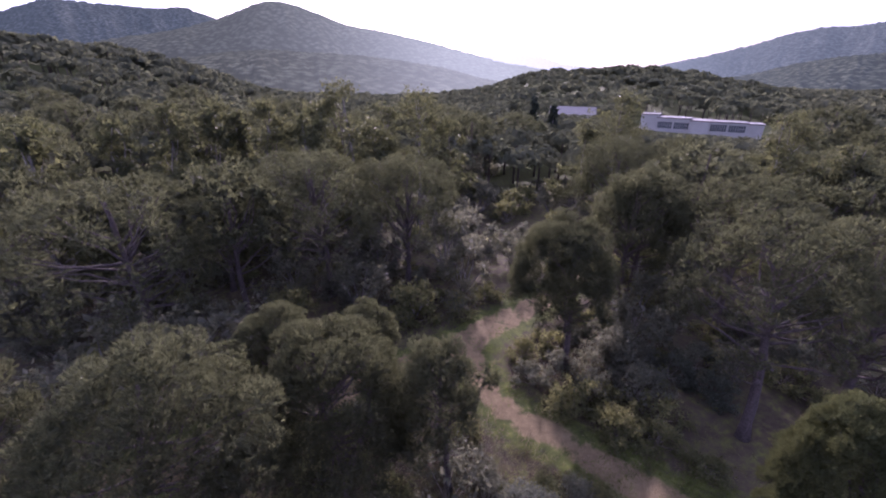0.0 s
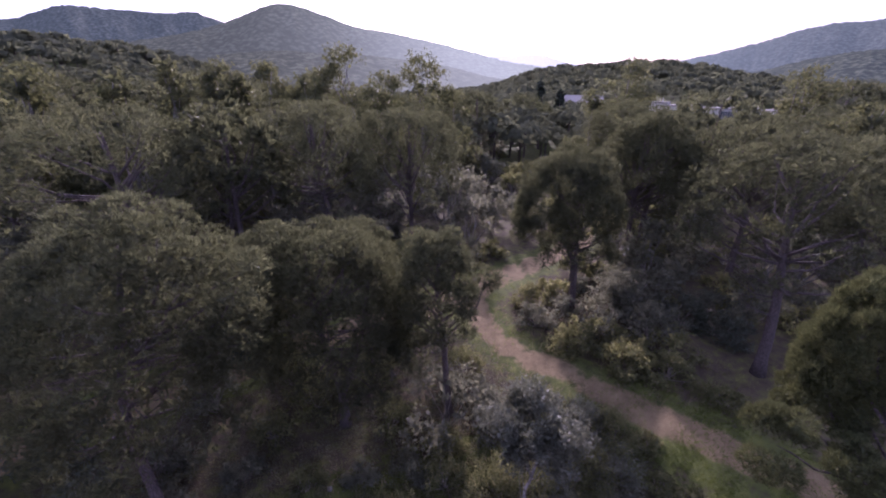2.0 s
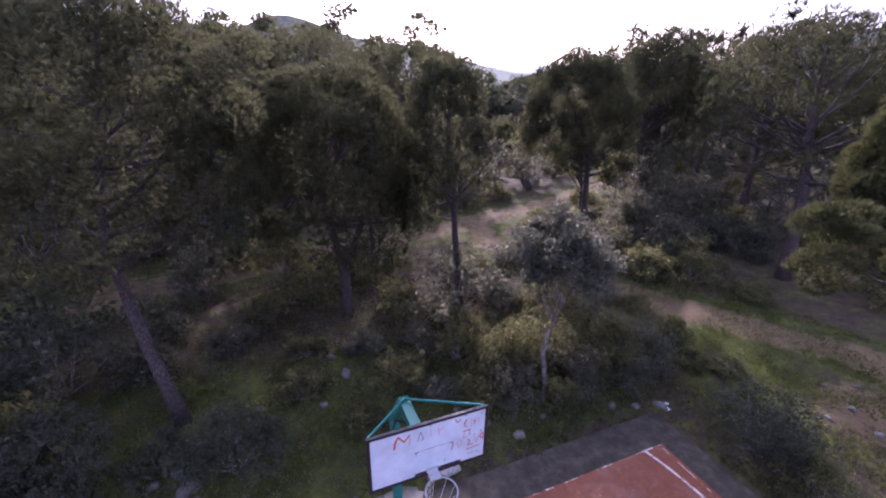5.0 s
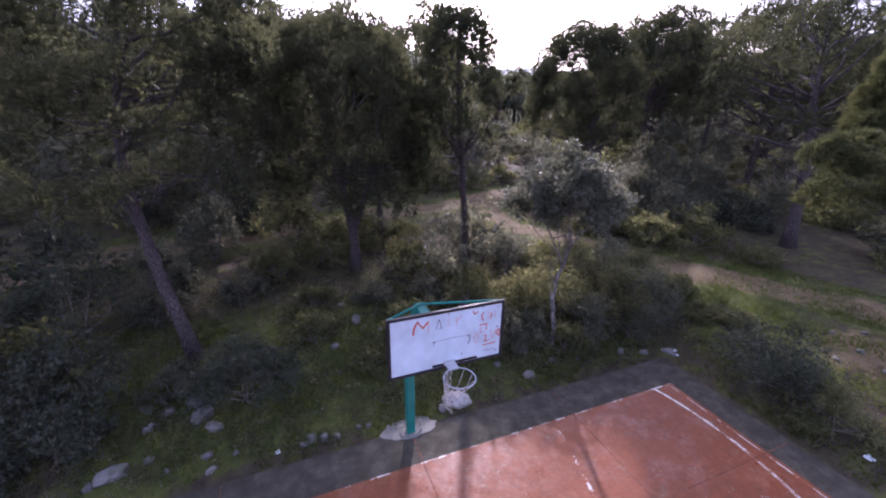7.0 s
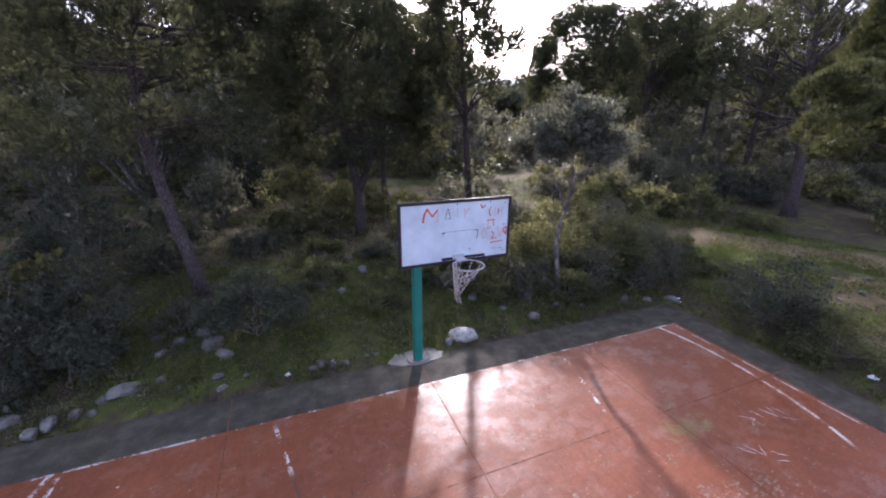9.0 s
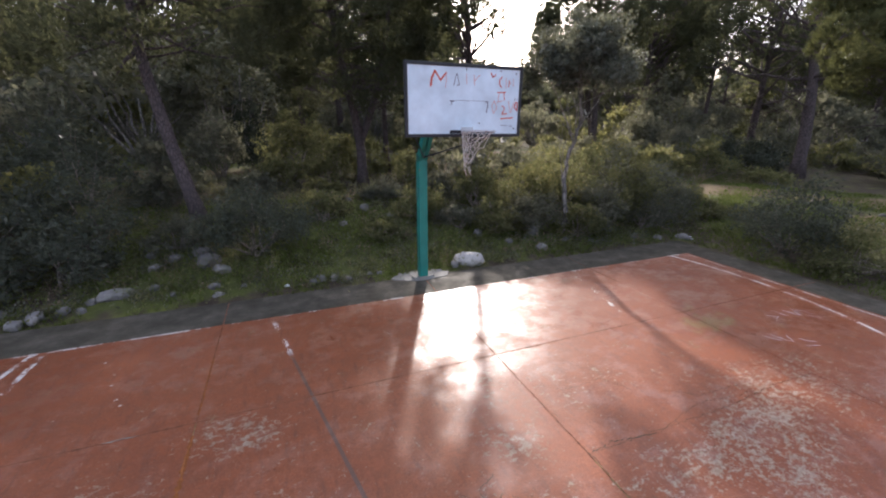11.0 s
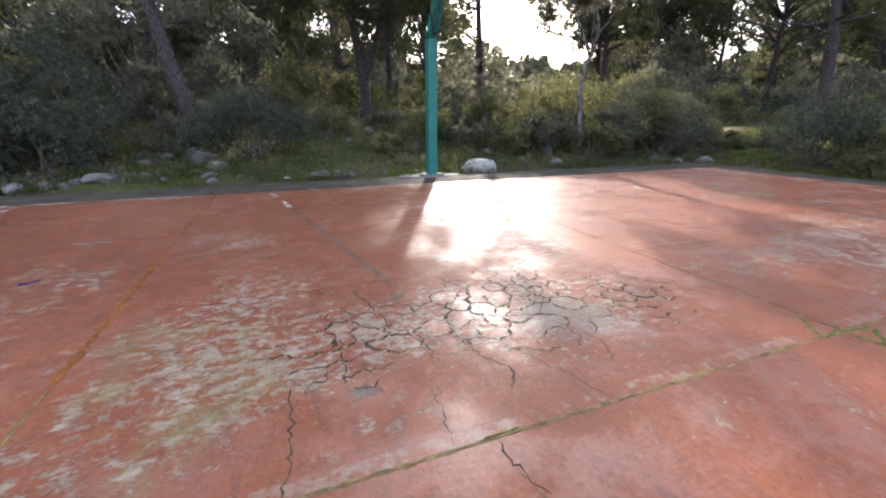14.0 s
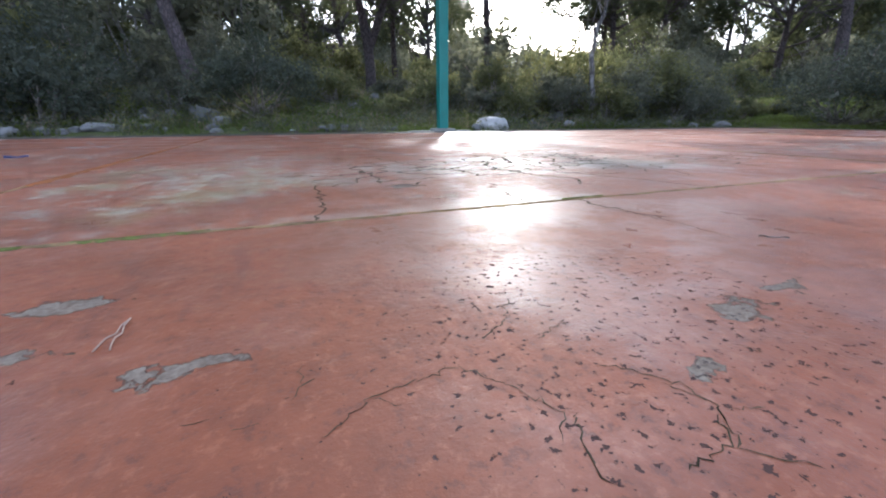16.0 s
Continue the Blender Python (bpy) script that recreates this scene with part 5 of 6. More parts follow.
# ---- the court ----
court = thing("court", (0, 0, 0), "worn red-painted concrete basketball court with mossy joints", "court", kind="structure")
COLS = [-12.45, -8.9, -5.35, -1.8, 1.75, 5.3, 9.05]
ROWS_Y = [-22.2, -19.0, -15.8, -12.65, -9.45, -6.28, -3.09, 0.1, 3.29, 6.42]


def panel(x0, x1, y0, y1, seed):
    """A slab with slightly broken edges and corners."""
    r = rng(seed)
    g = 0.004
    ring = []
    m = 9
    for a, c in (((x0, y0), (x1, y0)), ((x1, y0), (x1, y1)), ((x1, y1), (x0, y1)), ((x0, y1), (x0, y0))):
        for t in np.linspace(0, 1, m, endpoint=False):
            ring.append((a[0] + (c[0] - a[0]) * t, a[1] + (c[1] - a[1]) * t))
    cx, cy = (x0 + x1) / 2, (y0 + y1) / 2
    bm = bmesh.new()
    topv, botv = [], []
    for x, y in ring:
        q = g + abs(r.normal(0, 0.0025))
        px, py = x - math.copysign(q, x - cx) * (abs(abs(x - cx) - (x1 - x0) / 2) < 1e-6), y - math.copysign(q, y - cy) * (abs(abs(y - cy) - (y1 - y0) / 2) < 1e-6)
        topv.append(bm.verts.new((px, py, 0.0)))
        botv.append(bm.verts.new((px, py, -0.14)))
    bm.faces.new(topv)
    k = len(ring)
    for i in range(k):
        bm.faces.new((topv[(i + 1) % k], topv[i], botv[i], botv[(i + 1) % k]))
    return bm


for i in range(len(COLS) - 1):
    for j in range(len(ROWS_Y) - 1):
        part("slab", panel(COLS[i], COLS[i + 1], ROWS_Y[j], ROWS_Y[j + 1], 900 + 20 * i + j), COURT, court)


def strip(points, width, seed, jag=0.35, step_len=0.05, z=0.0035):
    """A ragged narrow strip along a broken line."""
    r = rng(seed)
    P = [np.asarray(points[0], float)]
    for a, c in zip(points[:-1], points[1:]):
        a, c = np.asarray(a, float), np.asarray(c, float)
        n = max(2, int(np.linalg.norm(c - a) / step_len))
        for t in np.linspace(0, 1, n + 1)[1:]:
            P.append(a + (c - a) * t)
    P = np.array(P)
    P[1:-1] += r.normal(0, step_len * jag, P[1:-1].shape)
    T = unit(np.gradient(P, axis=0))
    N = np.stack([-T[:, 1], T[:, 0]], 1)
    w = width * r.uniform(0.25, 1.0, len(P))
    w[0] = w[-1] = width * 0.08
    L, R = P + N * w[:, None] * 0.5, P - N * w[:, None] * 0.5
    n = len(P)
    zz = np.full(n, z)
    V = np.vstack([np.column_stack([L, np.zeros(n) + 0.0005]), np.column_stack([P, zz]), np.column_stack([R, np.zeros(n) + 0.0005])])
    i = np.arange(n - 1)
    F = np.vstack([np.stack([i, i + n, i + n + 1, i + 1], 1), np.stack([i + n, i + 2 * n, i + 2 * n + 1, i + n + 1], 1)])
    return V, F


CRACKS = (
    ([(-1.67, 1.64), (-1.24, 1.59), (-0.87, 1.58), (-0.52, 1.6), (0.02, 1.57)], 0.012),
    ([(-0.91, 0.62), (-0.9, 0.36), (-0.94, 0.11)], 0.016),
    ([(-0.35, 0.44), (-0.39, 0.22), (-0.4, 0.11)], 0.01),
    ([(-0.26, 0.09), (-0.25, -0.04), (-0.21, -0.15)], 0.014),
    ([(0.05, 0.62), (0.18, 0.36), (0.23, 0.22), (0.27, 0.11)], 0.009),
    ([(1.78, 1.46), (2.08, 1.51), (2.6, 1.42)], 0.016),
    ([(2.6, 1.42), (3.4, 1.6), (4.2, 1.5)], 0.009),
    ([(-0.53, 1.5), (-0.45, 1.21), (-0.41, 0.96), (-0.31, 0.8), (-0.28, 0.58)], 0.018),
    ([(-0.14, 0.79), (-0.09, 0.56), (0.0, 0.43), (-0.08, 0.3)], 0.02),
    ([(-0.67, 0.94), (-0.7, 0.57)], 0.014),
    ([(-0.31, 0.8), (-0.14, 0.79), (0.1, 0.9), (0.4, 0.8)], 0.015),
    ([(0.1, 0.9), (0.15, 1.3), (0.02, 1.57)], 0.013),
    ([(0.4, 0.8), (0.62, 1.1), (0.6, 1.5), (0.81, 1.6)], 0.012),
    ([(0.4, 0.8), (0.52, 0.45), (0.45, 0.3)], 0.01),
    ([(-0.98, -0.53), (-0.94, -0.5), (-0.86, -0.487)], 0.004),
    ([(-0.86, -0.487), (-0.83, -0.53), (-0.81, -0.57), (-0.83, -0.595)], 0.0035),
    ([(-0.745, -0.53), (-0.72, -0.55), (-0.7, -0.575), (-0.7, -0.61), (-0.72, -0.64), (-0.69, -0.67)], 0.0045),
    ([(-0.77, -0.475), (-0.72, -0.45)], 0.004),
    ([(-0.82, -0.455), (-0.78, -0.43), (-0.75, -0.38)], 0.004),
    ([(-0.26, -0.03), (-0.23, -0.19), (-0.24, -0.32)], 0.006),
    ([(-0.82, -0.632), (-0.823, -0.618), (-0.818, -0.6), (-0.806, -0.578), (-0.8, -0.573)], 0.0045),
    ([(-0.69, -0.61), (-0.68, -0.617), (-0.665, -0.62)], 0.004),
    ([(-0.705, -0.612), (-0.72, -0.632), (-0.745, -0.638), (-0.77, -0.64)], 0.005),
    ([(-0.712, -0.57), (-0.702, -0.582), (-0.7, -0.6)], 0.004),
    ([(-1.0, -0.482), (-0.99, -0.465), (-0.98, -0.46)], 0.005),
    ([(-0.99, -0.465), (-0.99, -0.432)], 0.003),
    ([(-1.075, -0.48), (-1.055, -0.482)], 0.003),
    ([(-0.94, -0.503), (-0.93, -0.512), (-0.92, -0.518)], 0.003),
    ([(-0.6, -0.55), (-0.585, -0.57)], 0.004),
    ([(-1.04, -0.5), (-1.02, -0.502)], 0.0025),
    ([(1.8, 1.47), (2.08, 1.46), (2.45, 1.46), (3.28, 1.44), (3.78, 1.44), (4.6, 1.5), (5.28, 1.47)], 0.011),
    ([(1.84, 2.57), (2.15, 2.33), (2.69, 2.36), (2.91, 2.04)], 0.009),
    ([(3.22, 1.92), (3.56, 1.68), (4.21, 1.65)], 0.01),
    ([(2.15, 2.33), (2.3, 2.5)], 0.007),
    ([(2.0, 1.8), (2.5, 1.75)], 0.006),
    ([(2.6, 1.15), (2.9, 1.05), (3.0, 1.12)], 0.007),
    ([(1.75, 0.1), (1.78, 0.7), (1.74, 1.04), (1.77, 1.35), (1.76, 1.57)], 0.014),
    ([(1.8, 1.97), (1.74, 2.17)], 0.01),
)
for i, (pts, w) in enumerate(CRACKS):
    V, F = strip(pts, w * (0.7 if w > 0.006 else 0.42), 1500 + i, 0.35 if w > 0.006 else 0.42, step_len=0.025 if w > 0.006 else 0.005, z=0.0012 if w > 0.006 else 0.0007)
    part_mesh("crack", mk("crack", V, F, CRACK), court)
def crazing(seed):
    """Alligator cracking: the edges of irregular cells, widest in the middle of the broken patches."""
    r = rng(seed)
    gx, gy = np.meshgrid(np.arange(-1.4, 2.0, 0.15), np.arange(0.05, 2.05, 0.13))
    P = np.stack([gx.ravel(), gy.ravel()], 1) + r.uniform(-0.065, 0.065, (gx.size, 2))
    co, _, tris = delaunay_2d_cdt([Vector(p) for p in P], [], [], 0, 1e-5)[:3]
    centres, of_edge = [], {}
    for f, (a, b, c) in enumerate(tris):
        centres.append(np.array((co[a] + co[b] + co[c]) / 3))
        for e in ((a, b), (b, c), (c, a)):
            of_edge.setdefault(tuple(sorted(e)), []).append(f)
    pieces = []
    for pair in of_edge.values():
        if len(pair) < 2:
            continue
        a, c = centres[pair[0]], centres[pair[1]]
        m = (a + c) / 2
        near = max(1 - math.hypot((m[0] - x) / rx, (m[1] - y) / ry) for x, y, rx, ry in CRAZED)
        near += 0.35 * noise.noise(Vector((m[0] * 2.6, m[1] * 2.6, 3.0)))
        if near < 0.12 or r.uniform() > 0.45 + 0.6 * near:
            continue
        pieces.append(strip([a, c], 0.007 + 0.026 * min(near, 0.7) * r.uniform(0.5, 1.3), int(r.integers(1 << 30)), 0.45, 0.018, 0.0012))
    return joined(pieces)


CRAZED = ((0.3, 1.0, 1.0, 0.62), (-0.6, 0.92, 0.45, 0.42), (1.1, 0.78, 0.5, 0.4), (2.5, 2.3, 0.6, 0.3))
V, F = crazing(77)
part_mesh("crazing", mk("crazing", V, F, CRACK), court, "dirt-filled alligator cracks")
for i, (pts, w) in enumerate((([(-1.8, -3.0), (-1.8, 3.3)], 0.02), ([(1.75, -3.0), (1.75, 1.4)], 0.016), ([(5.3, -3), (5.3, 6.4)], 0.016), ([(-5.3, 3.29), (9.0, 3.29)], 0.03), ([(-5.3, 0.1), (9.0, 0.1)], 0.03), ([(-5.35, -3), (-5.35, 6.4)], 0.02), ([(-1.8, 3.3), (-1.8, 6.4)], 0.028), ([(1.75, 1.4), (1.75, 6.4)], 0.028))):
    V, F = strip(pts, w, 1600 + i, 0.06, 0.03, z=0.003)
    part_mesh("joint_filling", mk("joint_filling", V, F, JOINT_DIRT if i in (2, 3, 6, 7) else MOSS), court)
ORANGE_DIRT = plain("orange_dirt_in_joint", (0.21, 0.078, 0.026), 0.95, spec=0.1, vary=0.4, scale=16.0, relief=0.01)
for i, (y0, y1, w) in enumerate(((0.95, 3.1, 0.06), (3.4, 4.6, 0.035))):
    V, F = strip([(-1.8, y0), (-1.8, y1)], w, 1640 + i, 0.08, 0.03, z=0.005)
    part_mesh("joint_filling", mk("joint_filling", V, F, ORANGE_DIRT), court)
# the broken corner where two joints cross
for i, pts in enumerate(([(1.72, 0.28), (1.62, 0.16), (1.58, 0.09)], [(1.58, 0.09), (1.72, 0.1), (1.93, 0.07)], [(1.74, 0.06), (1.76, -0.07), (1.93, 0.05)])):
    V, F = strip(pts, 0.034, 1650 + i, 0.3, 0.02, z=0.006)
    part_mesh("broken_corner", mk("broken_corner", V, F, GREEN_MOSS), court)

for i, (pts, w) in enumerate((([(-1.36, 0.1), (-1.14, 0.104)], 0.03), ([(-1.9, 0.1), (-1.42, 0.1)], 0.026), ([(-0.3, 0.11), (-0.16, 0.113)], 0.012), ([(-1.8, 0.5), (-1.8, 0.8)], 0.014), ([(-1.8, 1.6), (-1.8, 1.8)], 0.022))):
    V, F = strip(pts, w, 1680 + i, 0.2, 0.012, z=0.004)
    part_mesh("moss_tuft", mk("moss_tuft", V, F, GREEN_MOSS), court)
WHITE_DROP = plain("white_paint_drop", (0.6, 0.58, 0.55), 0.6)
for i, (x, y, q) in enumerate(((-3.1, 4.95, 0.02), (-2.85, 4.35, 0.022), (-2.71, 4.02, 0.022), (-2.63, 3.89, 0.02), (-3.2, 3.85, 0.018), (-2.9, 4.6, 0.015))):
    V, F = strip([(x - q, y), (x + q, y + 0.3 * q)], q * 1.2, 1660 + i, 0.2, q * 0.5, z=0.0012)
    part_mesh("paint_drop", mk("paint_drop", V, F, WHITE_DROP), court)
V, F = strip([(-2.6, 3.295), (-2.3, 3.29)], 0.03, 1670, 0.1, 0.05, z=0.006)
part_mesh("joint_piece", mk("joint_piece", V, F, CONCRETE), court)
# white scrawl, long worn, as plain strokes
SCRAWL = plain("white_scrawl", (0.6, 0.56, 0.6), 0.7)
for i, pts in enumerate(([(6.45, 2.75), (6.62, 2.6), (6.4, 2.5)], [(6.75, 2.8), (6.8, 2.55)], [(6.95, 2.75), (7.05, 2.5), (7.15, 2.75)], [(7.2, 2.7), (7.3, 2.42)], [(7.1, 2.45), (7.35, 2.3)], [(5.7, 2.3), (5.85, 2.1)], [(5.85, 2.32), (5.95, 2.02), (6.1, 2.2)], [(6.1, 2.05), (6.28, 1.9)], [(6.0, 1.92), (6.2, 1.82)])):
    V, F = strip(pts, 0.017, 1700 + i, 0.2, 0.05, z=0.0012)
    part_mesh("scrawl_stroke", mk("scrawl_stroke", V, F, SCRAWL), court)

# the footing that the post stands in
def disc(cx, cy, rx, ry, z0, z1, seed, n=22):
    r = rng(seed)
    bm = bmesh.new()
    lo, hi = [], []
    for i in range(n):
        a = 2 * math.pi * i / n
        q = r.uniform(0.88, 1.1)
        lo.append(bm.verts.new((cx + rx * q * math.cos(a), cy + ry * q * math.sin(a), z0)))
        hi.append(bm.verts.new((cx + rx * 0.93 * q * math.cos(a), cy + ry * 0.93 * q * math.sin(a), z1)))
    bm.faces.new(hi)
    for i in range(n):
        bm.faces.new((lo[i], lo[(i + 1) % n], hi[(i + 1) % n], hi[i]))
    return bm


footing = thing("post_footing", (1.74, 6.42, 0), "rough concrete footing under a green post", "footing")
part("pad", disc(0, 0.03, 0.62, 0.32, -0.1, 0.012, 31), CONCRETE, footing)
part("collar", disc(0, -0.06, 0.24, 0.2, 0.0, 0.05, 32), CONCRETE, footing)

# ---- the hoop ----
hoop = thing("basketball_hoop", (1.74, 6.34, 0.04), "green steel basketball post with a white framed backboard", "basketball hoop")


def box_bm(x0, x1, y0, y1, z0, z1, bev=0.004):
    bm = bmesh.new()
    bmesh.ops.create_cube(bm, size=1.0)
    for v in bm.verts:
        v.co = ((x0 + x1) / 2 + v.co.x * (x1 - x0), (y0 + y1) / 2 + v.co.y * (y1 - y0), (z0 + z1) / 2 + v.co.z * (z1 - z0))
    if bev:
        bmesh.ops.bevel(bm, geom=bm.edges[:], offset=bev, segments=1, affect="EDGES")
    return bm


def bar(p, q, w, h, mat, name, parent, label="", bev=0.004):
    """A rectangular bar from p to q."""
    p, q = Vector(p), Vector(q)
    bm = box_bm(-w / 2, w / 2, -h / 2, h / 2, 0, (q - p).length, bev)
    m = Matrix.Translation(p) @ (q - p).to_track_quat("Z", "Y").to_matrix().to_4x4()
    bmesh.ops.transform(bm, matrix=m, verts=bm.verts)
    return part(name, bm, mat, parent, label)


BX, BY, BZ0, BZ1 = 0.09, -1.72, 2.77, 3.74     # board centre, plane, bottom and top, from the post's foot
bar((0, 0, 0), (0, 0, 2.42), 0.17, 0.17, GREEN_PAINT, "post", hoop, "green painted square steel post", 0.012)
for dx in (-0.05, 0.05):
    bar((dx, -0.0, 2.3), (dx + 0.0, -0.72, 3.3), 0.07, 0.14, GREEN_PAINT, "arm", hoop)
bar((0, -0.64, 3.24), (0.02, BY + 0.03, 3.24), 0.17, 0.15, GREEN_PAINT, "arm_head", hoop)
for sx in (-0.87, 0.87):
    bar((0, -0.72, 3.34), (BX + sx, BY + 0.04, BZ1 - 0.03), 0.03, 0.03, GREEN_PAINT, "upper_stay", hoop, bev=0.002)
    bar((0, -0.12, 2.36), (BX + sx * 0.9, BY + 0.04, BZ0 + 0.1), 0.022, 0.022, BLACK_PAINT, "lower_stay", hoop, bev=0.002)
board = part("backboard", box_bm(BX - 0.865, BX + 0.865, BY - 0.012, BY + 0.012, BZ0 + 0.03, BZ1 - 0.03, 0.0), WHITE_BOARD, hoop, "white backboard with faded red scrawl")
for a, c in (((-0.9, BZ0), (0.9, BZ0 + 0.045)), ((-0.9, BZ1 - 0.045), (0.9, BZ1))):
    part("frame_bar", box_bm(BX + a[0], BX + c[0], BY - 0.024, BY + 0.026, a[1], c[1], 0.004), BLACK_PAINT, board)
for sx in (-0.9, 0.855):
    part("frame_bar", box_bm(BX + sx, BX + sx + 0.045, BY - 0.022, BY + 0.024, BZ0 + 0.04, BZ1 - 0.04, 0.004), BLACK_PAINT, board)


def mark(u, v, w, h, tilt, mat, name="paint_stroke"):
    """A painted bar on the board; u to the right and v down, 0 to 1."""
    bm = box_bm(-w / 2, w / 2, -0.0015, 0.0, -h / 2, h / 2, 0.0)
    x, z = BX - 0.9 + 1.8 * u, BZ1 - (BZ1 - BZ0) * v
    bmesh.ops.transform(bm, matrix=pose(x, BY - 0.0135, z, 0, tilt, 0), verts=bm.verts)
    part(name, bm, mat, board)


def stroke(points, width, mat):
    """A brushed line on the board, as short bars from point to point."""
    W, Hb = 1.8, BZ1 - BZ0
    for (u0, v0), (u1, v1) in zip(points[:-1], points[1:]):
        dx, dz = (u1 - u0) * W, (v1 - v0) * Hb
        mark((u0 + u1) / 2, (v0 + v1) / 2, width, math.hypot(dx, dz) + 0.4 * width, math.degrees(math.atan2(-dx, dz)), mat)


for pts, w, mt in (([(0.24, 0.11), (0.215, 0.2), (0.205, 0.31)], 0.026, "r"), ([(0.24, 0.11), (0.285, 0.23)], 0.022, "r"), ([(0.285, 0.23), (0.33, 0.13)], 0.022, "r"), ([(0.33, 0.13), (0.332, 0.22), (0.325, 0.32)], 0.011, "p"),
                   ([(0.395, 0.29), (0.41, 0.17), (0.42, 0.13)], 0.01, "d"), ([(0.42, 0.13), (0.44, 0.28), (0.42, 0.29)], 0.01, "d"), ([(0.5, 0.13), (0.502, 0.27)], 0.008, "p"), ([(0.565, 0.14), (0.57, 0.28)], 0.009, "p"), ([(0.61, 0.14), (0.573, 0.22)], 0.011, "p"),
                   ([(0.71, 0.1), (0.728, 0.16), (0.755, 0.12)], 0.016, "r"), ([(0.81, 0.15), (0.79, 0.2), (0.795, 0.26), (0.81, 0.29)], 0.016, "r"), ([(0.85, 0.16), (0.85, 0.31)], 0.009, "p"), ([(0.88, 0.19), (0.875, 0.28)], 0.014, "r"), ([(0.88, 0.23), (0.895, 0.23)], 0.01, "r"), ([(0.915, 0.17), (0.918, 0.27)], 0.008, "p"),
                   ([(0.775, 0.365), (0.85, 0.36)], 0.014, "r"), ([(0.79, 0.37), (0.785, 0.48)], 0.011, "p"), ([(0.835, 0.37), (0.84, 0.47)], 0.013, "r"),
                   ([(0.665, 0.5), (0.69, 0.5), (0.692, 0.56), (0.68, 0.65)], 0.014, "d"), ([(0.75, 0.48), (0.728, 0.56), (0.745, 0.66), (0.775, 0.58), (0.75, 0.48)], 0.01, "p"), ([(0.775, 0.5), (0.82, 0.48)], 0.014, "p"), ([(0.82, 0.55), (0.845, 0.58), (0.825, 0.67), (0.87, 0.66)], 0.014, "r"),
                   ([(0.88, 0.48), (0.9, 0.65)], 0.01, "p"), ([(0.905, 0.65), (0.93, 0.5)], 0.011, "p"), ([(0.95, 0.5), (0.935, 0.56), (0.965, 0.62), (0.965, 0.5), (0.945, 0.5)], 0.016, "r"), ([(0.815, 0.735), (0.93, 0.72)], 0.016, "r"), ([(0.82, 0.83), (0.88, 0.84)], 0.007, "d"), ([(0.9, 0.84), (0.925, 0.84)], 0.01, "d"),
                   ([(0.365, 0.5), (0.395, 0.5)], 0.018, "d"), ([(0.38, 0.5), (0.375, 0.55)], 0.012, "d"), ([(0.4, 0.49), (0.66, 0.49)], 0.005, "d")):
    stroke(pts, w, {"r": RED_PAINT, "p": PALE_RED, "d": DARK_MARK}[mt])
mark(0.565, 0.925, 0.72, 0.045, 0, BLACK_PAINT, "black_band")
for u, v in ((0.5, 0.07), (0.8, 0.07), (0.94, 0.1), (0.94, 0.45), (0.94, 0.88), (0.62, 0.8)):
    mark(u, v, 0.018, 0.018, 45, BLACK_PAINT, "bolt")

# rim, bracket and torn net
RX, RY, RZ = BX + 0.02, BY - 0.40, 2.86
bm = box_bm(RX - 0.09, RX + 0.09, BY - 0.03, BY - 0.014, RZ - 0.03, RZ + 0.045, 0.004)
part("rim_plate", bm, RIM_PAINT, hoop)
bm = box_bm(RX - 0.08, RX + 0.08, BY - 0.2, BY - 0.03, RZ - 0.012, RZ + 0.012, 0.003)
part("rim_bracket", bm, RIM_PAINT, hoop)
ang = np.linspace(0, 2 * np.pi, 40)
V, F = tube(np.column_stack([RX + 0.225 * np.cos(ang), RY + 0.225 * np.sin(ang), np.full(40, RZ)]), np.full(40, 0.0095), 8)
part_mesh("rim", mk("rim", V, F, RIM_PAINT), hoop, "rusty white ring")


def net():
    r = rng(71)
    pieces = []
    # still knotted on one side of the ring and hanging in a bunch
    n, rows = 9, 9
    grid = []
    for j in range(rows):
        f = j / (rows - 1)
        row = []
        for i in range(n):
            a = math.radians(95 + 175 * i / (n - 1))
            rad = 0.225 * (1 - 0.72 * f)
            cx, cy = RX - 0.11 * f, RY + 0.06 * f
            row.append(np.array([cx + rad * math.cos(a) + r.normal(0, 0.012) * f, cy + rad * math.sin(a) + r.normal(0, 0.012) * f, RZ - 0.44 * f + r.normal(0, 0.012) * f]))
        grid.append(row)
    for j in range(rows - 1):
        for i in range(n):
            for di in ((0, 1) if j % 2 == 0 else (0, -1)):
                if 0 <= i + di < n:
                    a, c = grid[j][i], grid[j + 1][i + di]
                    pieces.append(tube([a, (a + c) / 2 + r.normal(0, 0.004, 3), c], [0.0045] * 3, 4))
    for i in (2, 4, 5, 7):
        a = grid[-1][i]
        pieces.append(tube(bend(a, a + np.array([r.normal(0.04, 0.03), r.normal(0, 0.03), -r.uniform(0.08, 0.24)]), r), np.full(6, 0.004), 4))
    for i in range(4):
        g = math.radians(-70 + 40 * i)
        a = np.array([RX + 0.225 * math.cos(g), RY + 0.225 * math.sin(g), RZ])
        pieces.append(tube(bend(a, grid[3][min(8, 4 + i)], r, 0.3), np.full(6, 0.004), 4))
    return joined(pieces)


V, F = net()
part_mesh("net", mk("net", V, F, NET_CORD), hoop, "torn string net hanging from one side")

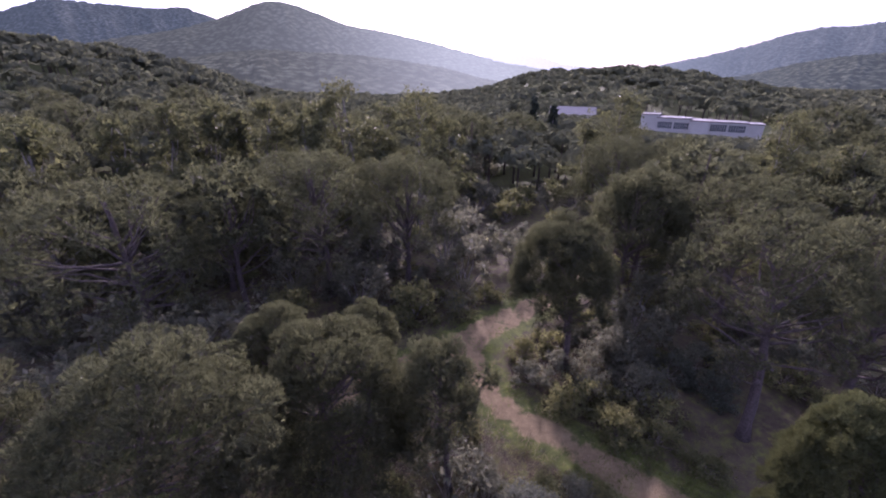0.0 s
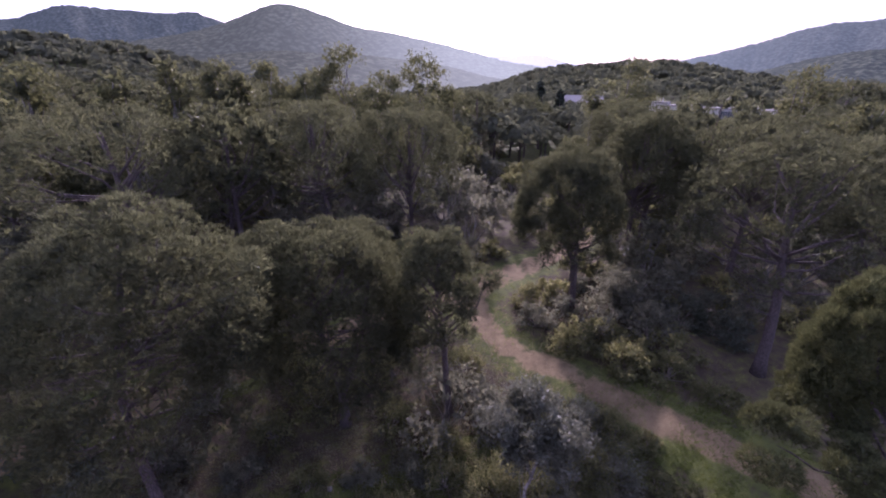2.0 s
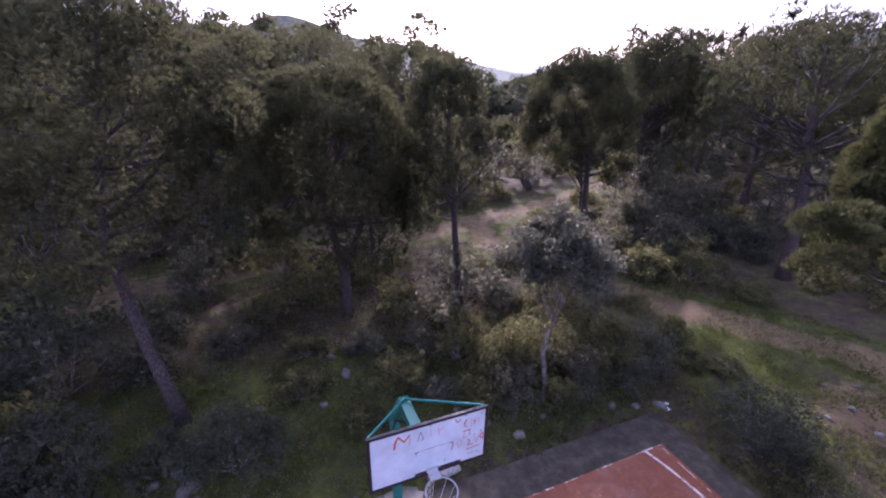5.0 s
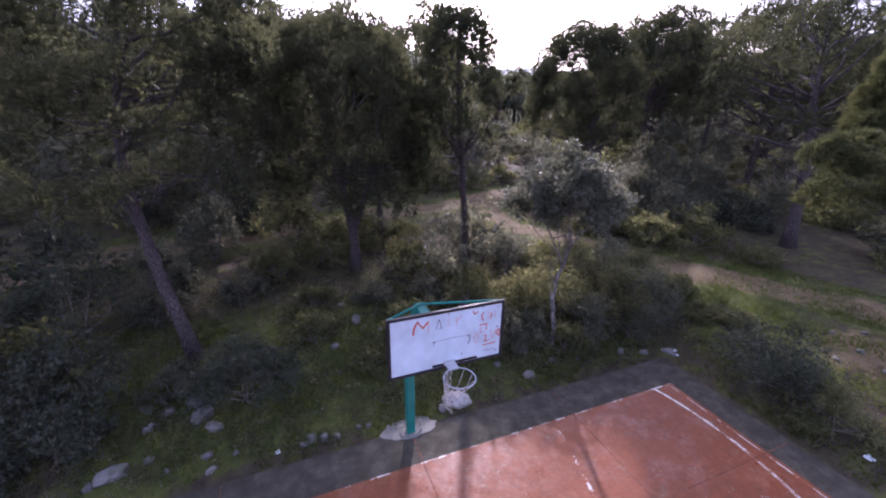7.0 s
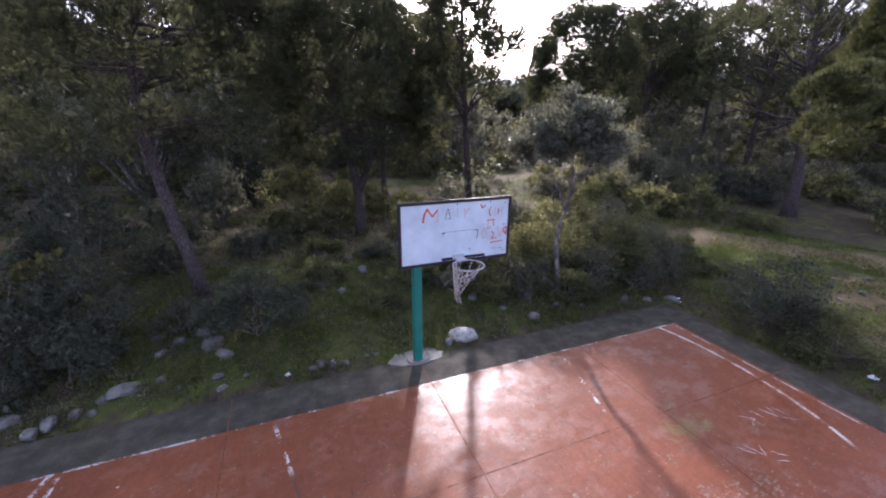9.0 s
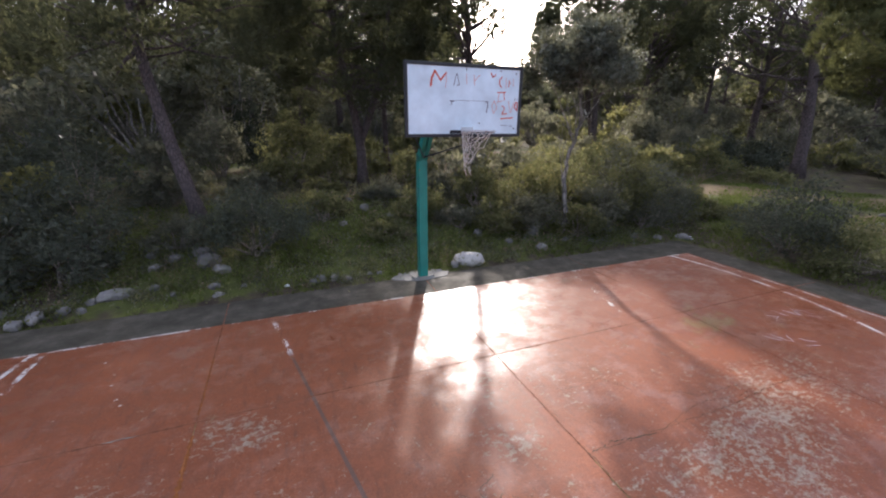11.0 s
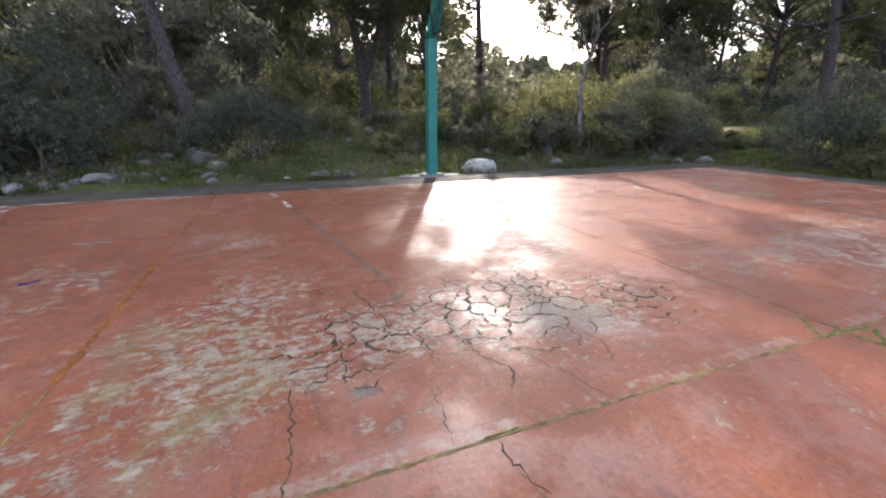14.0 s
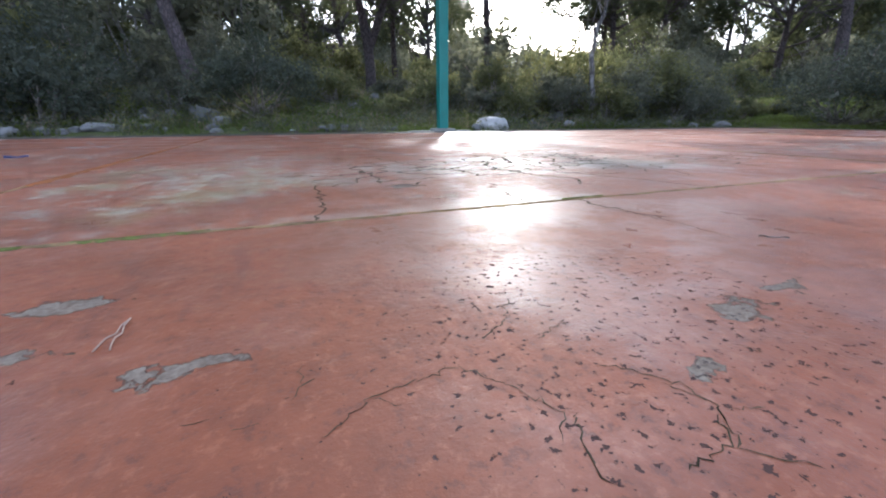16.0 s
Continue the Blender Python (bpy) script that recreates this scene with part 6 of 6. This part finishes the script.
# ---- stones ----
def stone(at, size, seed, mat, label, flat=0.6, name="stone", sink=0.36):
    r = rng(seed)
    bm = bmesh.new()
    bmesh.ops.create_icosphere(bm, subdivisions=3, radius=1.0)
    off = Vector(r.uniform(-50, 50, 3))
    g = r.uniform(0, 6.28)
    ca, sa, cut = math.cos(g), math.sin(g), 0.0 if name == "boulder" else 0.7
    sx, sy, sz = size * r.uniform(0.85, 1.2), size * r.uniform(0.7, 1.0), size * flat
    for v in bm.verts:
        d = 1 + (0.14 if name == "boulder" else 0.3) * noise.noise(v.co * 1.2 + off) + 0.22 * abs(noise.noise(v.co * 2.1 + off)) - 0.1 * abs(noise.noise(v.co * 5.0 + off)) - cut * max(0.0, abs(v.co.x * ca + v.co.y * sa) - 0.55)
        v.co = Vector((v.co.x * sx * d, v.co.y * sy * d, v.co.z * sz * d))
    ob = part("rock", bm, mat, None, smooth=True)
    ob.name = name
    z = 0.0 if at[1] < 6.42 and at[0] < 9 else ground_z(at[0], at[1])
    ob.matrix_basis = pose(at[0], at[1], z + sz * (1 - 2 * sink), 0, 0, -20.0 if name == "boulder" else float(r.uniform(0, 360)))
    return tagged(ob, label, "stone", "stones round the court")


BOULDER_STONE = stone_material("smooth_boulder_stone", (0.36, 0.33, 0.3), (0.52, 0.48, 0.43))
stone((2.99, 6.8), 0.285, 51, BOULDER_STONE, "large pale rounded boulder at the court's edge", 0.62, "boulder", 0.3)
stone((2.62, 6.72), 0.11, 52, PALE_STONE, "small pale stone beside a boulder", 0.8)
stone((5.08, 7.0), 0.17, 53, PALE_STONE, "pale angular stone on the bank", 0.7)
stone((5.4, 7.9), 0.2, 54, STONE, "grey stone in the bank", 0.8)
stone((3.9, 8.2), 0.16, 55, STONE, "grey stone half buried in grass", 0.6)
stone((8.05, 6.95), 0.14, 56, STONE, "grey stone at the court's edge", 0.8)
stone((8.7, 6.75), 0.12, 57, PALE_STONE, "pale stone at the court's edge", 0.6)
stone((9.35, 6.5), 0.17, 58, PALE_STONE, "pale stone at the court's corner", 0.6)
stone((-3.66, 7.25), 0.3, 59, PALE_STONE, "long flat pale stone on the bank", 0.3)
for i, (x, y, s) in enumerate(((-4.55, 6.75, 0.16), (-4.25, 6.85, 0.13), (-4.0, 6.8, 0.09), (-4.75, 6.6, 0.13), (-3.95, 7.1, 0.1), (-2.3, 8.1, 0.22), (-2.05, 7.75, 0.17), (-2.45, 8.5, 0.2), (-2.1, 7.1, 0.1), (-2.0, 6.75, 0.09), (-3.1, 7.35, 0.09), (-2.75, 7.0, 0.07), (-3.25, 8.1, 0.12), (-2.95, 8.4, 0.13), (-3.4, 8.6, 0.12), (0.05, 6.8, 0.13), (-0.2, 6.85, 0.12), (-0.35, 6.75, 0.1), (0.3, 6.75, 0.08), (0.75, 6.85, 0.06), (0.95, 6.8, 0.07), (0.6, 9.3, 0.12), (1.3, 10.1, 0.17), (0.2, 9.8, 0.1), (1.9, 9.6, 0.09), (-0.2, 10.4, 0.1), (1.0, 10.9, 0.1), (2.6, 9.4, 0.08), (-0.9, 9.6, 0.1), (-1.6, 7.0, 0.06), (-5.2, 7.0, 0.16), (4.5, 7.6, 0.1), (6.0, 7.3, 0.1), (6.7, 7.1, 0.08), (13.3, 4.2, 0.11), (14.1, 3.6, 0.09), (12.9, 3.5, 0.1), (13.7, 5.0, 0.07), (14.4, 4.6, 0.08), (12.5, 4.3, 0.07))):
    stone((x, y), s, 1000 + i, PALE_STONE if i % 3 == 0 else STONE, "grey stone half buried in soil", 0.6 + 0.2 * ((i * 7) % 3) / 3)

# ---- grass and scrub on the bank and beside the track ----
def grass(name, n, region, h, width, seed, mat, label):
    r = rng(seed)
    x = r.uniform(region[0], region[1], n)
    y = r.uniform(region[2], region[3], n)
    patch = np.array([noise.noise(Vector((a * 0.8, b * 0.8, seed))) for a, b in zip(x, y)])
    d = track_dist(x, y)
    ok = (patch > r.uniform(-0.45, 0.35, n)) & (d > r.uniform(-0.9, 0.1, n)) & ~((x < 9.1) & (y < 6.47))
    x, y = x[ok], y[ok]
    n = len(x)
    P = np.stack([x, y, land(x, y) - 0.01], 1)
    V, F = blades(P, np.tile([0, 0, 1.0], (n, 1)), h * r.uniform(0.5, 1.4, n), width, 4, r, 0.45)
    tagged(new(name, mk(name, V, F, mat, False)), label, "grass", kind="stuff")


grass("grass", 26000, (-5.5, 9.5, 6.45, 11.5), 0.12, 0.014, 1, GRASS, "short green grass on the bank")
grass("grass", 34000, (9.2, 17.5, 2.0, 11.5), 0.09, 0.015, 2, GRASS, "short green grass beside the track")
grass("grass", 9000, (-10, 14, 15.5, 24), 0.14, 0.02, 3, GRASS, "green verge along the track")
grass("dry_stalks", 1800, (-5, 10, 6.6, 12.5), 0.3, 0.008, 4, DRYGRASS, "dry stalks and weeds on the bank")
grass("dry_stalks", 3500, (3, 17, 9, 19), 0.35, 0.012, 5, DRYGRASS, "dry stalks and weeds beside the track")

def weeds(name, n, region, h, seed, mat, label):
    """Low leafy plants, each a little tussock."""
    r = rng(seed)
    x, y = r.uniform(region[0], region[1], n), r.uniform(region[2], region[3], n)
    ok = (track_dist(x, y) > 0.3) & ~((x < 9.15) & (y < 6.55))
    x, y = x[ok], y[ok]
    k = 42
    hh = np.repeat(h * r.uniform(0.4, 1.3, len(x)), k)
    d = r.normal(0, 1, (len(x) * k, 3)) * np.array([0.55, 0.55, 0.0])
    P = np.repeat(np.stack([x, y, land(x, y)], 1), k, 0) + d * hh[:, None]
    P[:, 2] += np.abs(r.normal(0.35, 0.3, len(P))) * hh
    V, F = leaves(P, 0.06, r)
    tagged(new(name, mk(name, V, F, mat, False)), label, "undergrowth", kind="stuff")


weeds("undergrowth", 700, (-6.5, 10.5, 6.6, 13.5), 0.3, 21, LENTISK, "low green plants on the bank")
weeds("undergrowth", 600, (-6.5, 10.5, 6.6, 14.0), 0.28, 22, GREYBUSH, "low grey-green plants on the bank")
weeds("undergrowth", 130, (-6.5, 10.5, 6.6, 13.0), 0.2, 23, DRYGRASS, "dead brown leaves and stalks on the bank")
weeds("undergrowth", 480, (-8.0, 9.0, 11.5, 17.2), 0.45, 25, OAK, "knee-high dark plants under the pines")
weeds("undergrowth", 260, (9.0, 20.0, 8.0, 17.0), 0.3, 24, LENTISK, "low green plants beside the track")

# ---- small things ----
for i, (x, y, z, s) in enumerate(((9.45, 6.35, 0.1, 0.07), (9.6, 6.5, 0.12, 0.05), (9.95, 2.45, 0.02, 0.07), (-0.85, 6.75, 0.05, 0.045))):
    bm = bmesh.new()
    bmesh.ops.create_grid(bm, x_segments=5, y_segments=4, size=s)
    r_l = rng(40 + i)
    for v in bm.verts:
        v.co.z = float(abs(r_l.normal(0, s * 0.3)))
    bmesh.ops.solidify(bm, geom=bm.faces[:], thickness=0.002)
    ob = part("paper_scrap", bm, LITTER, None)
    ob.matrix_basis = pose(x, y, (ground_z(x, y) if not (x < 9.05 and y < 6.42) else 0) + 0.01, 0, 0, 40 * i)
    tagged(ob, "crumpled white scrap lying on the ground", "litter", "scraps of litter")

V, F = tube(bend((-0.05, 0, 0.008), (0.05, 0.03, 0.008), rng(86), 0.1), np.linspace(0.009, 0.005, 6), 6)
scrap = new("pen", mk("pen", V, F, plain("dark_blue_plastic", (0.03, 0.04, 0.13), 0.35)))
scrap.matrix_basis = pose(-2.47, 2.35, 0.0, 0, 0, 10.0)
tagged(scrap, "dark blue plastic pen stub on red paint", "litter")

DRY_NEEDLE = plain("dry_needle", (0.42, 0.29, 0.21), 0.7)
needle = thing("pine_needle", (-1.16, -0.31, 0.003), "dry forked pine needle lying on red paint", "pine needle")
for q in ((-0.006, -0.036), (0.008, -0.038)):
    V, F = tube(bend((0, 0.03, 0), (q[0] - 0.005, q[1], 0), rng(5), 0.08), np.full(6, 0.0009), 5)
    part_mesh("needle", mk("needle", V, F, DRY_NEEDLE), needle)
V, F = tube(bend((0, 0, 0.003), (0.035, -0.03, 0.003), rng(6), 0.02), np.full(6, 0.0015), 5)
twig = new("twig", mk("twig", V, F, TWIGWOOD))
twig.location = (-0.19, -0.32, 0.001)
tagged(twig, "thin brown twig lying on the court", "twig")

# ---- buildings beyond the woods ----
PLASTER = plain("pale_plaster", (0.42, 0.39, 0.35), 0.8, vary=0.08, scale=0.6)
ROOFING = plain("grey_roofing", (0.2, 0.18, 0.165), 0.8, vary=0.1, scale=0.5)
PANE = plain("dark_window_glass", (0.05, 0.06, 0.07), 0.1, spec=0.6)


def building():
    az, dist = radians(54.0), 150.0
    x, y = 1 + dist * math.sin(az), 2 + dist * math.cos(az)
    z = 1.4
    ob = thing("school_building", (x, y, z), "long low white two-storey building with window bands", "building", turn=-54.0)
    blocks = ((-16.5, -11.5, 1.0, 8.8), (-11.5, -2.2, 0.0, 8.0), (-2.2, 3.0, -2.2, 7.6), (3.0, 12.4, 0.0, 7.5), (12.4, 16.5, 0.6, 7.3))
    for x0, x1, y0, h in blocks:
        part("wall", box_bm(x0, x1, y0, 11.0, -3.0, h, 0.03), PLASTER, ob)
        part("roof", box_bm(x0 - 0.25, x1 + 0.25, y0 - 0.25, 11.2, h, h + 0.35, 0.03), ROOFING, ob)
    for x0, x1, y0, h in (blocks[1], blocks[3]):
        for zz in (5.0, 1.4):
            n = 14
            for i in range(n):
                w = (x1 - x0 - 1.0) / n
                a = x0 + 0.5 + w * i + (0.25 if i >= n // 2 else -0.25)
                win = part("window", box_bm(a + 0.08, a + w - 0.08, y0 - 0.06, y0 + 0.02, zz, zz + 1.9, 0.0), PANE, ob)
                part("frame", box_bm(a + 0.04, a + w - 0.04, y0 - 0.1, y0 + 0.02, zz + 0.9, zz + 1.0, 0.0), PLASTER, win)
    part("lamp_mast", box_bm(-13.2, -13.1, 3, 3.1, 8.8, 10.6, 0.0), STEEL, ob)
    az, dist = radians(39.5), 135.0
    x, y = 1 + dist * math.sin(az), 2 + dist * math.cos(az)
    ob = thing("low_house", (x, y, 4.0), "low white house with a grey pitched roof", "building", turn=-39.5)
    part("wall", box_bm(-6.5, 6.5, 0, 8, -3, 6.0, 0.03), PLASTER, ob)
    bm = bmesh.new()
    vs = [bm.verts.new(c) for c in ((-7, -0.6, 6.0), (7, -0.6, 6.0), (7, 8.6, 6.0), (-7, 8.6, 6.0), (-7, 4, 8.2), (7, 4, 8.2))]
    for f in ((0, 1, 5, 4), (2, 3, 4, 5), (0, 4, 3), (1, 2, 5), (0, 3, 2, 1)):
        bm.faces.new([vs[i] for i in f])
    part("roof", bm, ROOFING, ob)


building()
